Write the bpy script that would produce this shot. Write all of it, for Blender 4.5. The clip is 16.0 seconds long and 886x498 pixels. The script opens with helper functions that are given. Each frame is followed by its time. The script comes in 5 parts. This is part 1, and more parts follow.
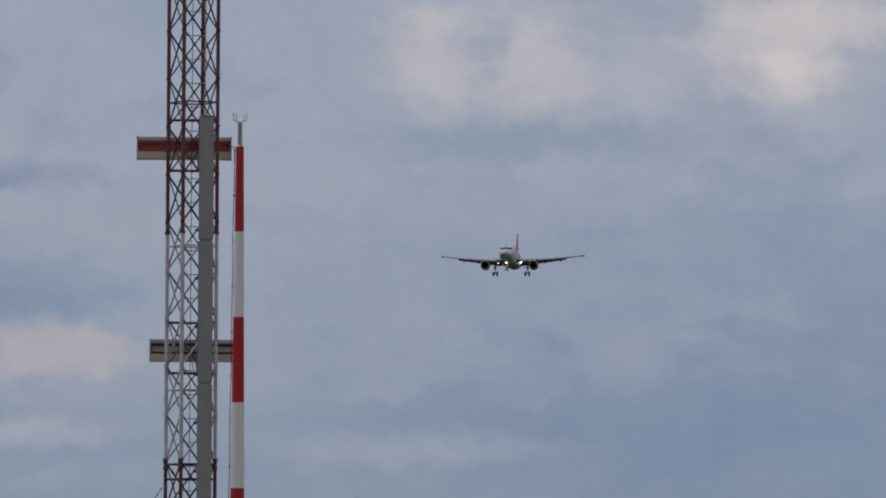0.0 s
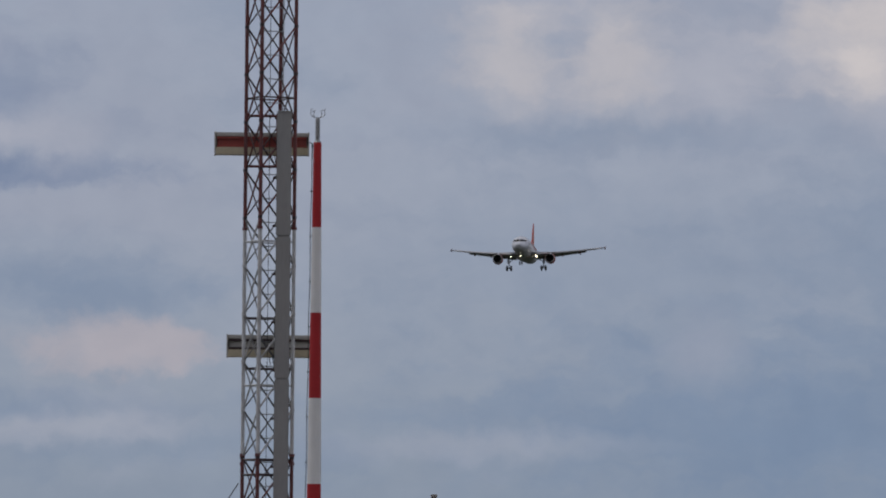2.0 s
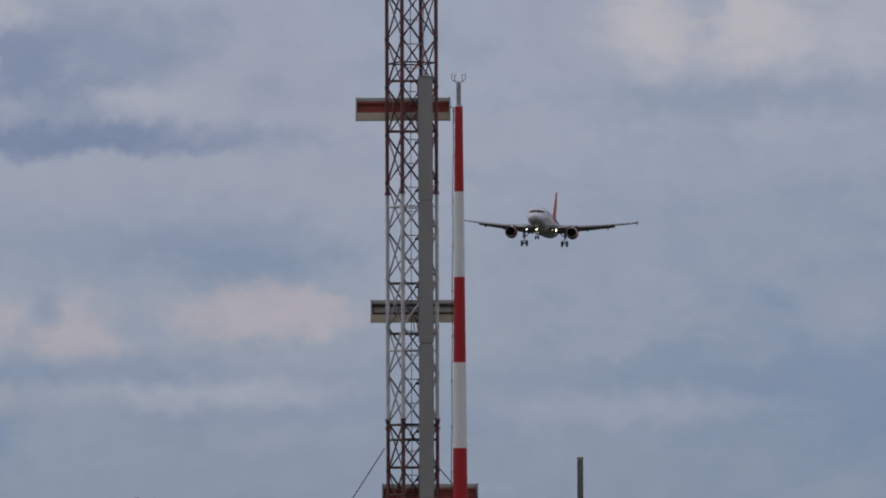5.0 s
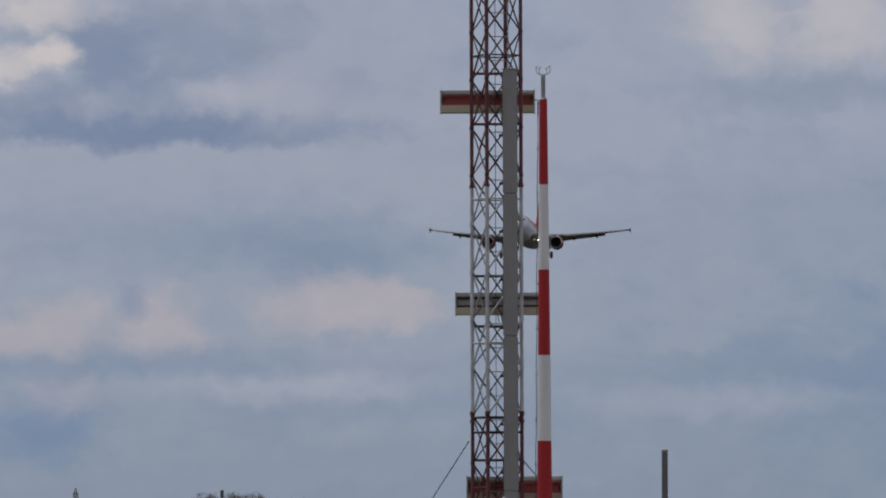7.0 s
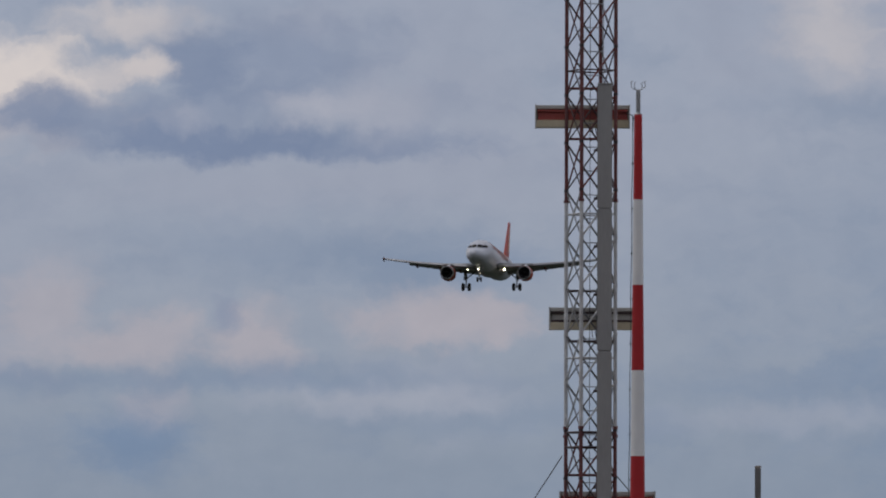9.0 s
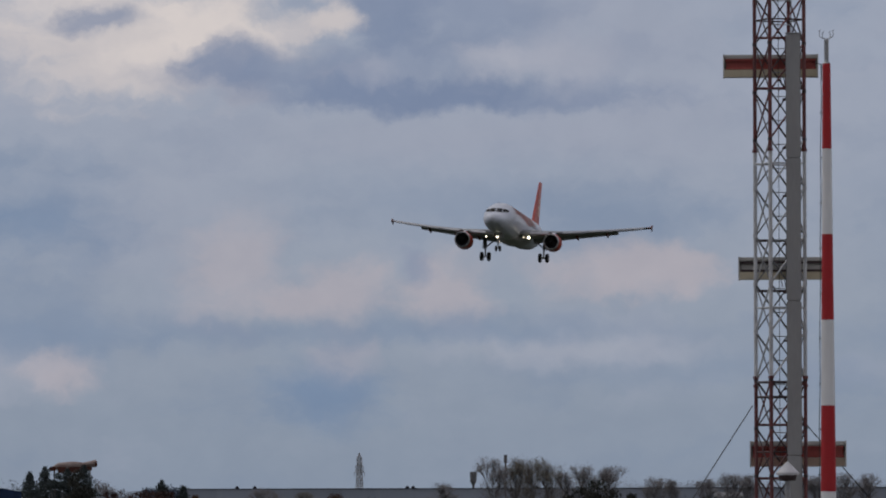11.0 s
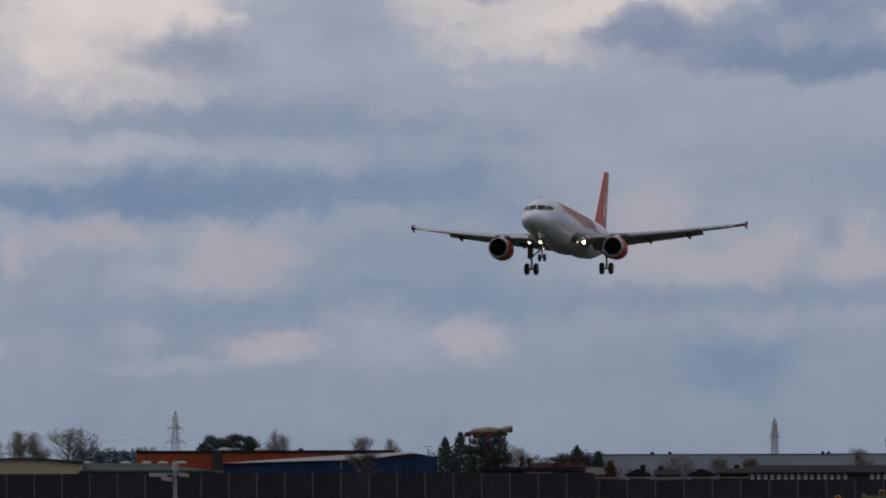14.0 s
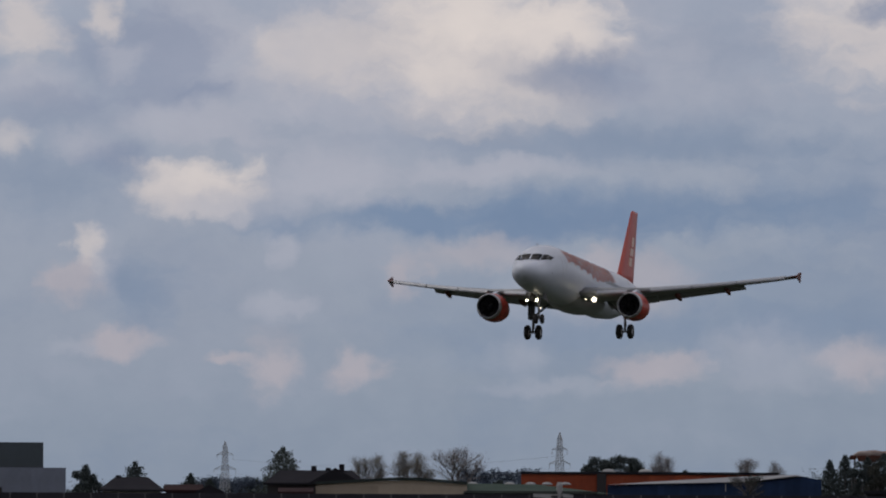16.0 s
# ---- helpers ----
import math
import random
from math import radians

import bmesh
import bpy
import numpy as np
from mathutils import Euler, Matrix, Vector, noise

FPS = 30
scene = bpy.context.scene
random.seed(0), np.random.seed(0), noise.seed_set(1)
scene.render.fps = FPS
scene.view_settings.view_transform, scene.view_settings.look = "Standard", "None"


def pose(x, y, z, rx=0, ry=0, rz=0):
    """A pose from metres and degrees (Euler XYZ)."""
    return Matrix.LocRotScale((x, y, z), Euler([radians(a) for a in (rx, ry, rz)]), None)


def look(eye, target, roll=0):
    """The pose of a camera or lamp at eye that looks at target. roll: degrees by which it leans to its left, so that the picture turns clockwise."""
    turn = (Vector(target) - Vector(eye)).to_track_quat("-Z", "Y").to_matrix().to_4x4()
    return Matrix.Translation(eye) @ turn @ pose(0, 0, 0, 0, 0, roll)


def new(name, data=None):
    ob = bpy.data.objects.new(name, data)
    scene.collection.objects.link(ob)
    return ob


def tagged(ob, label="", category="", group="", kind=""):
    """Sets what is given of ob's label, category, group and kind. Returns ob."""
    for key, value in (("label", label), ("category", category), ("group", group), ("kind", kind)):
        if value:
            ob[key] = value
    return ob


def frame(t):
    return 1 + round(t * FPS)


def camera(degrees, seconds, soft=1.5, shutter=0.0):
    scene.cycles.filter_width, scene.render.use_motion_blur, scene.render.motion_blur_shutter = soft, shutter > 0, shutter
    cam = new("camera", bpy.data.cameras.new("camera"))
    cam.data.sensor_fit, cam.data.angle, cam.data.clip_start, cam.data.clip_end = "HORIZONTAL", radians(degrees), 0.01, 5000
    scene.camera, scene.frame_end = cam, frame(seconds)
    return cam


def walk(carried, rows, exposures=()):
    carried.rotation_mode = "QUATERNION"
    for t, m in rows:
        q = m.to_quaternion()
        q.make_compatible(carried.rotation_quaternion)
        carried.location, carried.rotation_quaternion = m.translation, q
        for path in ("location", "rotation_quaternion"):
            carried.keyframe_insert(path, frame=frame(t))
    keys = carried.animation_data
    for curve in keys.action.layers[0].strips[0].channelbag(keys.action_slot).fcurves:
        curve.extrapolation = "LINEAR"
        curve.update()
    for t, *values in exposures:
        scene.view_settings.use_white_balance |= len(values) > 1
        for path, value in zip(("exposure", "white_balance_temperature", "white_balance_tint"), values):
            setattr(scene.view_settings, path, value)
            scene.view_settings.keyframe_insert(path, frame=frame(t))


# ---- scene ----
# ---------------------------------------------------------------- camera
EYE = Vector((0, 0, 2.5))


def aim(yaw, pitch, roll):
    """A look from the standpoint: degrees to the left of +y, degrees up, lean."""
    a, e = radians(yaw), radians(pitch)
    way = Vector((-math.sin(a) * math.cos(e), math.cos(a) * math.cos(e), math.sin(e)))
    return look(EYE, EYE + way * 100, roll)


cam = camera(7.5, 16.0, 2.0)
walk(cam, [
    (0, aim(0.000, 2.900, 0.35)),
    (0.5, aim(0.193, 2.852, 0.63)),
    (1, aim(0.296, 2.876, 0.50)),
    (1.5, aim(0.303, 2.941, 0.21)),
    (2, aim(0.656, 2.863, 0.55)),
    (2.5, aim(0.884, 2.719, 0.34)),
    (3, aim(1.080, 2.729, 0.30)),
    (3.5, aim(1.211, 2.765, 0.18)),
    (4, aim(1.417, 2.698, 0.17)),
    (4.2, aim(1.545, 2.671, 0.03)),
    (6.3, aim(2.308, 2.419, -0.13)),
    (6.5, aim(2.439, 2.433, -0.14)),
    (7, aim(2.585, 2.490, -0.17)),
    (7.5, aim(2.803, 2.487, -0.37)),
    (8, aim(3.050, 2.582, -0.21)),
    (8.2, aim(3.147, 2.629, 0.04)),
    (10.3, aim(4.389, 2.415, -0.44)),
    (10.5, aim(4.806, 2.260, -0.49)),
    (11, aim(4.987, 2.198, -0.15)),
    (11.5, aim(5.678, 2.379, -0.51)),
    (12, aim(6.374, 2.230, -0.30)),
    (12.5, aim(6.806, 2.019, -0.29)),
    (13, aim(7.140, 1.928, -0.32)),
    (13.5, aim(7.740, 1.916, -0.49)),
    (14, aim(8.504, 1.914, -0.15)),
    (14.5, aim(9.683, 1.874, -0.04)),
    (15, aim(10.531, 1.756, 0.27)),
    (15.5, aim(11.318, 1.786, 0.14)),
    (16, aim(11.772, 2.094, 0.26)),
])

# ---------------------------------------------------------------- sky and sun
world = bpy.data.worlds.new("sky")
scene.world = world
world.use_nodes = True
wt = world.node_tree
wt.nodes.clear()


def wnode(kind, **sets):
    n = wt.nodes.new(kind)
    for key, value in sets.items():
        if key == "operation":
            n.operation = value
        elif key == "interpolation":
            n.interpolation_type = value
    return n


def wmath(op, a, b=0.0, c=0.0, clamp=False):
    n = wnode("ShaderNodeMath", operation=op)
    n.use_clamp = clamp
    for i, v in enumerate((a, b, c)):
        if isinstance(v, (int, float)):
            n.inputs[i].default_value = v
        else:
            wt.links.new(v, n.inputs[i])
    return n.outputs[0]


def wvec(op, a, b):
    n = wnode("ShaderNodeVectorMath", operation=op)
    for i, v in enumerate((a, b)):
        if isinstance(v, tuple):
            n.inputs[i].default_value = v
        else:
            wt.links.new(v, n.inputs[i])
    return n.outputs["Value"] if op in ("DISTANCE", "LENGTH") else n.outputs["Vector"]


def wnoise(vec, scale, detail, rough=0.55):
    n = wnode("ShaderNodeTexNoise")
    wt.links.new(vec, n.inputs["Vector"])
    n.inputs["Scale"].default_value, n.inputs["Detail"].default_value = scale, detail
    n.inputs["Roughness"].default_value = rough
    return n.outputs


def wmix(f, a, b):
    n = wnode("ShaderNodeMix")
    n.data_type = "RGBA"
    if isinstance(f, (int, float)):
        n.inputs[0].default_value = f
    else:
        wt.links.new(f, n.inputs[0])
    for sock, v in ((n.inputs[6], a), (n.inputs[7], b)):
        if isinstance(v, tuple):
            sock.default_value = (*v, 1)
        else:
            wt.links.new(v, sock)
    return n.outputs[2]


def wramp(v, lo, hi, to=1.0):
    n = wnode("ShaderNodeMapRange", interpolation="SMOOTHSTEP")
    wt.links.new(v, n.inputs[0])
    n.inputs[1].default_value, n.inputs[2].default_value = lo, hi
    n.inputs[3].default_value, n.inputs[4].default_value = 0.0, to
    return n.outputs[0]


SUN_AZ, SUN_EL = 75, 48  # degrees to the left of +y, degrees up
tc = wnode("ShaderNodeTexCoord").outputs["Generated"]
sep = wnode("ShaderNodeSeparateXYZ")
wt.links.new(tc, sep.inputs[0])
az = wmath("MULTIPLY", wmath("ARCTAN2", wmath("MULTIPLY", sep.outputs[0], -1.0), sep.outputs[1]), 57.2958)
el = wmath("MULTIPLY", wmath("ARCSINE", sep.outputs[2]), 57.2958)
comb = wnode("ShaderNodeCombineXYZ")
wt.links.new(az, comb.inputs[0])
wt.links.new(el, comb.inputs[1])
sky_at = comb.outputs[0]
# billowing edges: a warp of many scales, finer upwards
w1 = wvec("SUBTRACT", wnoise(sky_at, 1.5, 2)["Color"], (0.5, 0.5, 0.5))
w2 = wvec("SUBTRACT", wnoise(sky_at, 5.0, 4, 0.55)["Color"], (0.5, 0.5, 0.5))
warped = wvec("ADD", sky_at, wvec("ADD", wvec("MULTIPLY", w1, (0.46, 0.28, 0)), wvec("MULTIPLY", w2, (0.3, 0.24, 0))))


def tone(r, g, b):
    """A colour of the air from its 0 to 255 values."""
    return tuple(((c / 255 + 0.055) / 1.055) ** 2.4 for c in (r, g, b))


BLUE, DULL, SLATE = tone(115, 135, 163), tone(124, 140, 164), tone(120, 134, 161)
PALE, LIGHT, WARM = tone(151, 157, 174), tone(168, 171, 184), tone(169, 166, 175)
CREAM, CREST = tone(197, 191, 192), tone(216, 207, 203)

# the open air: bluer and duller towards the horizon, uneven in flat drifts
flat_at = wvec("MULTIPLY", warped, (0.45, 1.0, 0))
drift = wnoise(flat_at, 1.5, 6, 0.58)["Fac"]
fine = wnoise(sky_at, 3.2, 5, 0.52)["Fac"]
fray = wmath("MULTIPLY_ADD", wnoise(flat_at, 3.4, 5, 0.55)["Fac"], 2.0, -1.0)
sky = wmix(wramp(el, 0.2, 3.6), tone(123, 137, 158), tone(142, 149, 168))
nishita = wnode("ShaderNodeTexSky")
nishita.sky_type, nishita.sun_disc = "NISHITA", False
nishita.sun_elevation, nishita.sun_rotation = radians(SUN_EL), radians(-SUN_AZ)
sky = wmix(0.012, sky, nishita.outputs[0])
sky = wmix(wramp(drift, 0.5, 0.3, 0.25), sky, DULL)
sky = wmix(wramp(drift, 0.52, 0.75, 0.3), sky, PALE)
# the broken cover that goes on overhead and all round
over = wnoise(wvec("MULTIPLY", tc, (1, 1, 2.5)), 2.6, 6, 0.58)["Fac"]
round_about = wmath("MAXIMUM", wramp(el, 5.5, 11.0), wramp(wmath("ABSOLUTE", wmath("SUBTRACT", az, 6.0)), 11.0, 16.0))
sky = wmix(wmath("MULTIPLY", round_about, wramp(over, 0.42, 0.58)), sky, CREAM)
sky = wmix(wmath("MULTIPLY", round_about, wramp(over, 0.55, 0.68)), sky, CREST)


def cloud(a, e, ra, re, hue, amount, soft):
    """One cloud, shaded flank or drift a degrees to the left, e degrees up, with its half-widths in degrees, before those already there."""
    global sky
    p = wvec("MULTIPLY", warped, (1 / ra, 1 / re, 0))
    d = wvec("DISTANCE", p, (a / ra, e / re, 0))
    d = wmath("ADD", d, fray)
    sky = wmix(wramp(d, 1.1 + soft * 1.5, 0.9 - soft * 1.35, amount), sky, hue)


# veils and broad tones
cloud(-1.75, 4.49, 2.30, 0.62, PALE, 0.75, 0.6)
cloud(2.80, 3.34, 1.68, 0.57, PALE, 0.25, 0.6)
cloud(-1.51, 2.71, 2.39, 0.57, DULL, 0.4, 0.7)
cloud(-2.47, 1.37, 2.01, 0.62, BLUE, 0.75, 0.7)
cloud(-3.72, 2.52, 1.05, 1.25, DULL, 0.5, 0.6)
cloud(3.47, 4.17, 0.72, 0.72, PALE, 0.45, 0.6)
cloud(4.90, 3.17, 2.01, 0.22, PALE, 0.45, 0.6)
cloud(4.52, 2.59, 1.44, 0.29, DULL, 0.5, 0.6)
cloud(7.40, 2.39, 0.81, 0.53, PALE, 0.4, 0.6)
cloud(8.45, 2.49, 0.57, 0.34, BLUE, 0.5, 0.6)
cloud(9.58, 3.74, 0.81, 0.43, PALE, 0.5, 0.6)
cloud(10.20, 2.40, 1.58, 0.20, BLUE, 0.75, 0.5)
cloud(8.81, 1.63, 0.96, 0.38, DULL, 0.55, 0.6)
cloud(12.27, 3.68, 2.16, 0.75, LIGHT, 0.9, 0.45)
cloud(14.09, 1.72, 1.58, 0.72, PALE, 0.35, 0.7)
cloud(10.35, 3.06, 1.44, 0.19, DULL, 0.6, 0.6)
cloud(11.60, 2.33, 1.58, 0.14, BLUE, 0.85, 0.5)
cloud(10.74, 1.38, 1.25, 0.22, DULL, 0.5, 0.6)
cloud(15.05, 2.63, 0.62, 0.29, DULL, 0.5, 0.6)
# the bank to the right
cloud(-0.17, 4.92, 0.57, 0.24, LIGHT, 0.6, 0.5)
cloud(0.14, 4.49, 0.34, 0.41, CREAM, 0.55, 0.5)
cloud(-0.82, 4.44, 0.36, 0.44, CREAM, 0.55, 0.5)
cloud(-1.56, 4.39, 0.36, 0.26, LIGHT, 0.9, 0.5)
cloud(-2.42, 4.63, 0.62, 0.34, LIGHT, 0.8, 0.5)
cloud(-2.95, 4.60, 0.60, 0.38, CREAM, 0.6, 0.5)
cloud(-3.33, 4.92, 0.67, 0.24, CREAM, 0.6, 0.5)
cloud(-2.90, 4.49, 0.24, 0.22, CREST, 0.4, 0.6)
cloud(-1.75, 4.01, 0.24, 0.17, LIGHT, 0.6, 0.5)
cloud(-3.14, 3.98, 0.43, 0.19, LIGHT, 0.5, 0.5)
cloud(-3.62, 3.43, 0.24, 0.19, LIGHT, 0.4, 0.5)
cloud(-0.94, 3.84, 1.53, 0.13, DULL, 0.45, 0.6)
cloud(-1.56, 2.04, 0.29, 0.24, PALE, 0.5, 0.5)
cloud(0.50, 1.20, 1.20, 0.11, LIGHT, 0.35, 0.5)
cloud(0.02, 1.47, 1.92, 0.13, DULL, 0.4, 0.6)
cloud(3.28, 2.04, 0.53, 0.19, WARM, 0.9, 0.4)
cloud(3.47, 2.43, 0.77, 0.19, DULL, 0.5, 0.6)
cloud(3.47, 1.56, 0.57, 0.14, LIGHT, 0.4, 0.5)
cloud(2.80, 1.20, 1.44, 0.14, DULL, 0.4, 0.6)
# the long dark-based cloud
cloud(6.05, 4.53, 0.57, 0.15, CREAM, 0.8, 0.45)
cloud(4.62, 4.51, 0.36, 0.15, LIGHT, 0.5, 0.5)
cloud(4.76, 4.22, 0.81, 0.38, SLATE, 0.55, 0.5)
cloud(5.43, 4.17, 0.26, 0.29, SLATE, 0.6, 0.35)
cloud(5.88, 4.16, 0.18, 0.11, CREAM, 0.85, 0.4)
cloud(6.24, 4.12, 0.19, 0.14, CREAM, 0.7, 0.4)
cloud(5.24, 3.76, 1.44, 0.24, SLATE, 0.45, 0.6)
cloud(5.05, 3.52, 1.48, 0.13, SLATE, 0.95, 0.45)
cloud(5.60, 3.69, 0.22, 0.10, LIGHT, 0.8, 0.45)
cloud(4.42, 3.76, 0.36, 0.15, LIGHT, 0.85, 0.45)
cloud(3.95, 3.81, 0.31, 0.22, LIGHT, 0.6, 0.5)
# low puffs
cloud(5.91, 1.82, 0.38, 0.25, WARM, 0.85, 0.4)
cloud(6.15, 1.73, 0.29, 0.14, WARM, 0.6, 0.5)
cloud(4.95, 1.85, 0.30, 0.28, WARM, 0.9, 0.35)
cloud(5.17, 2.06, 0.14, 0.13, SLATE, 0.5, 0.5)
cloud(3.47, 1.99, 0.60, 0.20, WARM, 0.9, 0.42)
cloud(3.04, 2.11, 0.22, 0.14, WARM, 0.6, 0.4)
cloud(4.42, 1.54, 1.44, 0.10, DULL, 0.55, 0.6)
cloud(5.86, 1.25, 0.25, 0.18, WARM, 0.65, 0.4)
cloud(3.85, 1.35, 0.91, 0.12, LIGHT, 0.5, 0.5)
cloud(5.96, 0.99, 0.43, 0.26, BLUE, 0.6, 0.5)
# the bright towers and their shaded sides
cloud(8.45, 4.12, 0.43, 0.34, LIGHT, 0.7, 0.5)
cloud(7.54, 3.90, 1.08, 0.41, CREAM, 0.9, 0.35)
cloud(7.07, 4.07, 0.62, 0.26, CREST, 0.75, 0.5)
cloud(8.12, 4.24, 0.57, 0.18, CREST, 0.6, 0.5)
cloud(7.45, 3.74, 0.31, 0.18, CREST, 0.6, 0.5)
cloud(6.73, 3.77, 0.38, 0.17, SLATE, 0.8, 0.35)
cloud(6.25, 3.66, 0.96, 0.17, SLATE, 0.6, 0.5)
cloud(5.92, 4.13, 0.22, 0.10, CREAM, 0.9, 0.4)
cloud(7.92, 4.14, 0.33, 0.12, SLATE, 0.75, 0.35)
cloud(6.73, 2.01, 0.41, 0.41, WARM, 0.75, 0.42)
cloud(8.38, 1.15, 0.24, 0.11, WARM, 0.85, 0.4)
cloud(6.06, 1.00, 0.53, 0.13, BLUE, 0.6, 0.5)
cloud(8.02, 1.48, 1.20, 0.13, DULL, 0.6, 0.6)
cloud(5.68, 1.47, 1.44, 0.08, DULL, 0.5, 0.6)
cloud(11.06, 3.69, 0.62, 0.50, CREAM, 0.85, 0.4)
cloud(10.68, 3.88, 0.30, 0.24, CREST, 0.7, 0.5)
cloud(10.51, 3.55, 0.41, 0.20, SLATE, 0.55, 0.4)
cloud(9.82, 2.97, 1.68, 0.13, DULL, 0.5, 0.6)
cloud(11.30, 2.76, 0.43, 0.09, LIGHT, 0.7, 0.5)
cloud(10.30, 1.78, 0.44, 0.23, WARM, 0.75, 0.4)
cloud(10.40, 1.99, 0.11, 0.12, WARM, 0.6, 0.4)
cloud(11.02, 1.63, 0.29, 0.19, LIGHT, 0.4, 0.5)
cloud(9.77, 1.38, 1.44, 0.12, DULL, 0.45, 0.6)
cloud(9.96, 1.05, 0.33, 0.13, WARM, 0.8, 0.4)
cloud(8.29, 1.15, 0.29, 0.17, WARM, 0.6, 0.4)
cloud(9.00, 1.15, 0.48, 0.24, LIGHT, 0.4, 0.5)
cloud(11.11, 1.23, 0.19, 0.12, LIGHT, 0.4, 0.5)
cloud(10.92, 0.92, 0.62, 0.07, LIGHT, 0.4, 0.5)
# the cumulus bank at the end of the pan
cloud(12.65, 3.78, 0.62, 0.29, CREAM, 0.75, 0.5)
cloud(11.70, 3.75, 0.69, 0.45, CREAM, 0.9, 0.45)
cloud(11.55, 4.04, 0.55, 0.30, CREST, 0.9, 0.5)
cloud(11.82, 3.58, 0.36, 0.22, CREST, 0.5, 0.5)
cloud(10.67, 3.97, 0.38, 0.20, CREST, 0.6, 0.4)
cloud(10.74, 3.61, 0.43, 0.14, SLATE, 0.45, 0.4)
cloud(13.95, 3.82, 0.53, 0.34, LIGHT, 0.9, 0.4)
cloud(13.23, 3.85, 0.14, 0.17, CREAM, 0.6, 0.4)
cloud(14.33, 3.70, 0.65, 0.41, SLATE, 0.5, 0.3)
cloud(13.78, 3.38, 0.26, 0.12, SLATE, 0.4, 0.5)
cloud(14.54, 3.68, 0.15, 0.18, LIGHT, 0.7, 0.4)
cloud(15.34, 3.92, 0.30, 0.26, CREAM, 0.9, 0.35)
cloud(14.66, 4.06, 0.13, 0.15, CREAM, 0.85, 0.35)
cloud(15.34, 3.49, 0.38, 0.14, LIGHT, 0.8, 0.5)
cloud(15.00, 3.22, 0.55, 0.18, SLATE, 0.35, 0.5)
cloud(13.85, 3.16, 0.53, 0.15, LIGHT, 0.85, 0.4)
cloud(14.81, 2.95, 0.30, 0.11, LIGHT, 0.7, 0.45)
cloud(15.45, 3.01, 0.17, 0.11, CREAM, 0.6, 0.4)
cloud(14.43, 2.84, 0.29, 0.13, SLATE, 0.5, 0.5)
cloud(12.46, 2.77, 0.34, 0.14, LIGHT, 0.7, 0.45)
cloud(12.84, 2.68, 0.57, 0.20, LIGHT, 0.85, 0.4)
cloud(11.46, 2.77, 0.60, 0.08, LIGHT, 0.75, 0.5)
cloud(13.87, 2.59, 0.48, 0.25, CREAM, 0.85, 0.28)
cloud(13.85, 2.70, 0.26, 0.13, CREST, 0.6, 0.5)
cloud(13.47, 2.77, 0.12, 0.10, CREST, 0.5, 0.4)
cloud(13.37, 2.43, 0.62, 0.09, LIGHT, 0.5, 0.5)
cloud(14.78, 2.05, 0.13, 0.20, CREAM, 0.85, 0.3)
cloud(14.96, 1.79, 0.22, 0.18, WARM, 0.9, 0.3)
cloud(14.62, 1.91, 0.11, 0.24, LIGHT, 0.5, 0.5)
cloud(14.35, 1.72, 0.28, 0.26, DULL, 0.7, 0.5)
cloud(14.52, 1.28, 0.26, 0.12, WARM, 0.95, 0.35)
cloud(14.90, 1.26, 0.19, 0.07, LIGHT, 0.5, 0.5)
cloud(13.23, 1.12, 0.20, 0.22, WARM, 0.9, 0.38)
cloud(13.59, 1.16, 0.13, 0.06, WARM, 0.9, 0.4)
cloud(12.44, 1.05, 0.23, 0.12, WARM, 0.9, 0.4)
cloud(12.58, 1.14, 0.08, 0.12, WARM, 0.7, 0.4)
cloud(13.13, 2.07, 0.12, 0.12, LIGHT, 0.6, 0.4)
cloud(13.18, 1.62, 0.22, 0.11, LIGHT, 0.6, 0.45)
cloud(12.09, 1.88, 0.11, 0.15, WARM, 0.85, 0.4)
cloud(11.46, 2.03, 0.53, 0.13, WARM, 0.7, 0.45)
cloud(10.02, 1.08, 0.34, 0.13, WARM, 0.8, 0.4)
cloud(9.25, 1.32, 0.29, 0.11, LIGHT, 0.4, 0.5)

# light and shade within the clouds
relief = wramp(wmath("MULTIPLY_ADD", drift, 0.5, wmath("MULTIPLY", fine, 0.5)), 0.32, 0.68, 1.0)
shade = wmix(relief, (0.965, 0.97, 0.98), (1.035, 1.03, 1.025))
mul = wnode("ShaderNodeMix")
mul.data_type, mul.blend_type = "RGBA", "MULTIPLY"
mul.inputs[0].default_value = 1.0
wt.links.new(sky, mul.inputs[6])
wt.links.new(shade, mul.inputs[7])
bg = wnode("ShaderNodeBackground")
wt.links.new(mul.outputs[2], bg.inputs[0])
bg.inputs[1].default_value = 1.0
out = wnode("ShaderNodeOutputWorld")
wt.links.new(bg.outputs[0], out.inputs[0])

sun_data = bpy.data.lights.new("sun", "SUN")
sun_data.energy, sun_data.angle, sun_data.color = 0.6, radians(14), (1.0, 0.95, 0.88)
sun = new("sun", sun_data)
sun.matrix_world = pose(0, 0, 60, 90 - SUN_EL, 0, 180 + SUN_AZ)


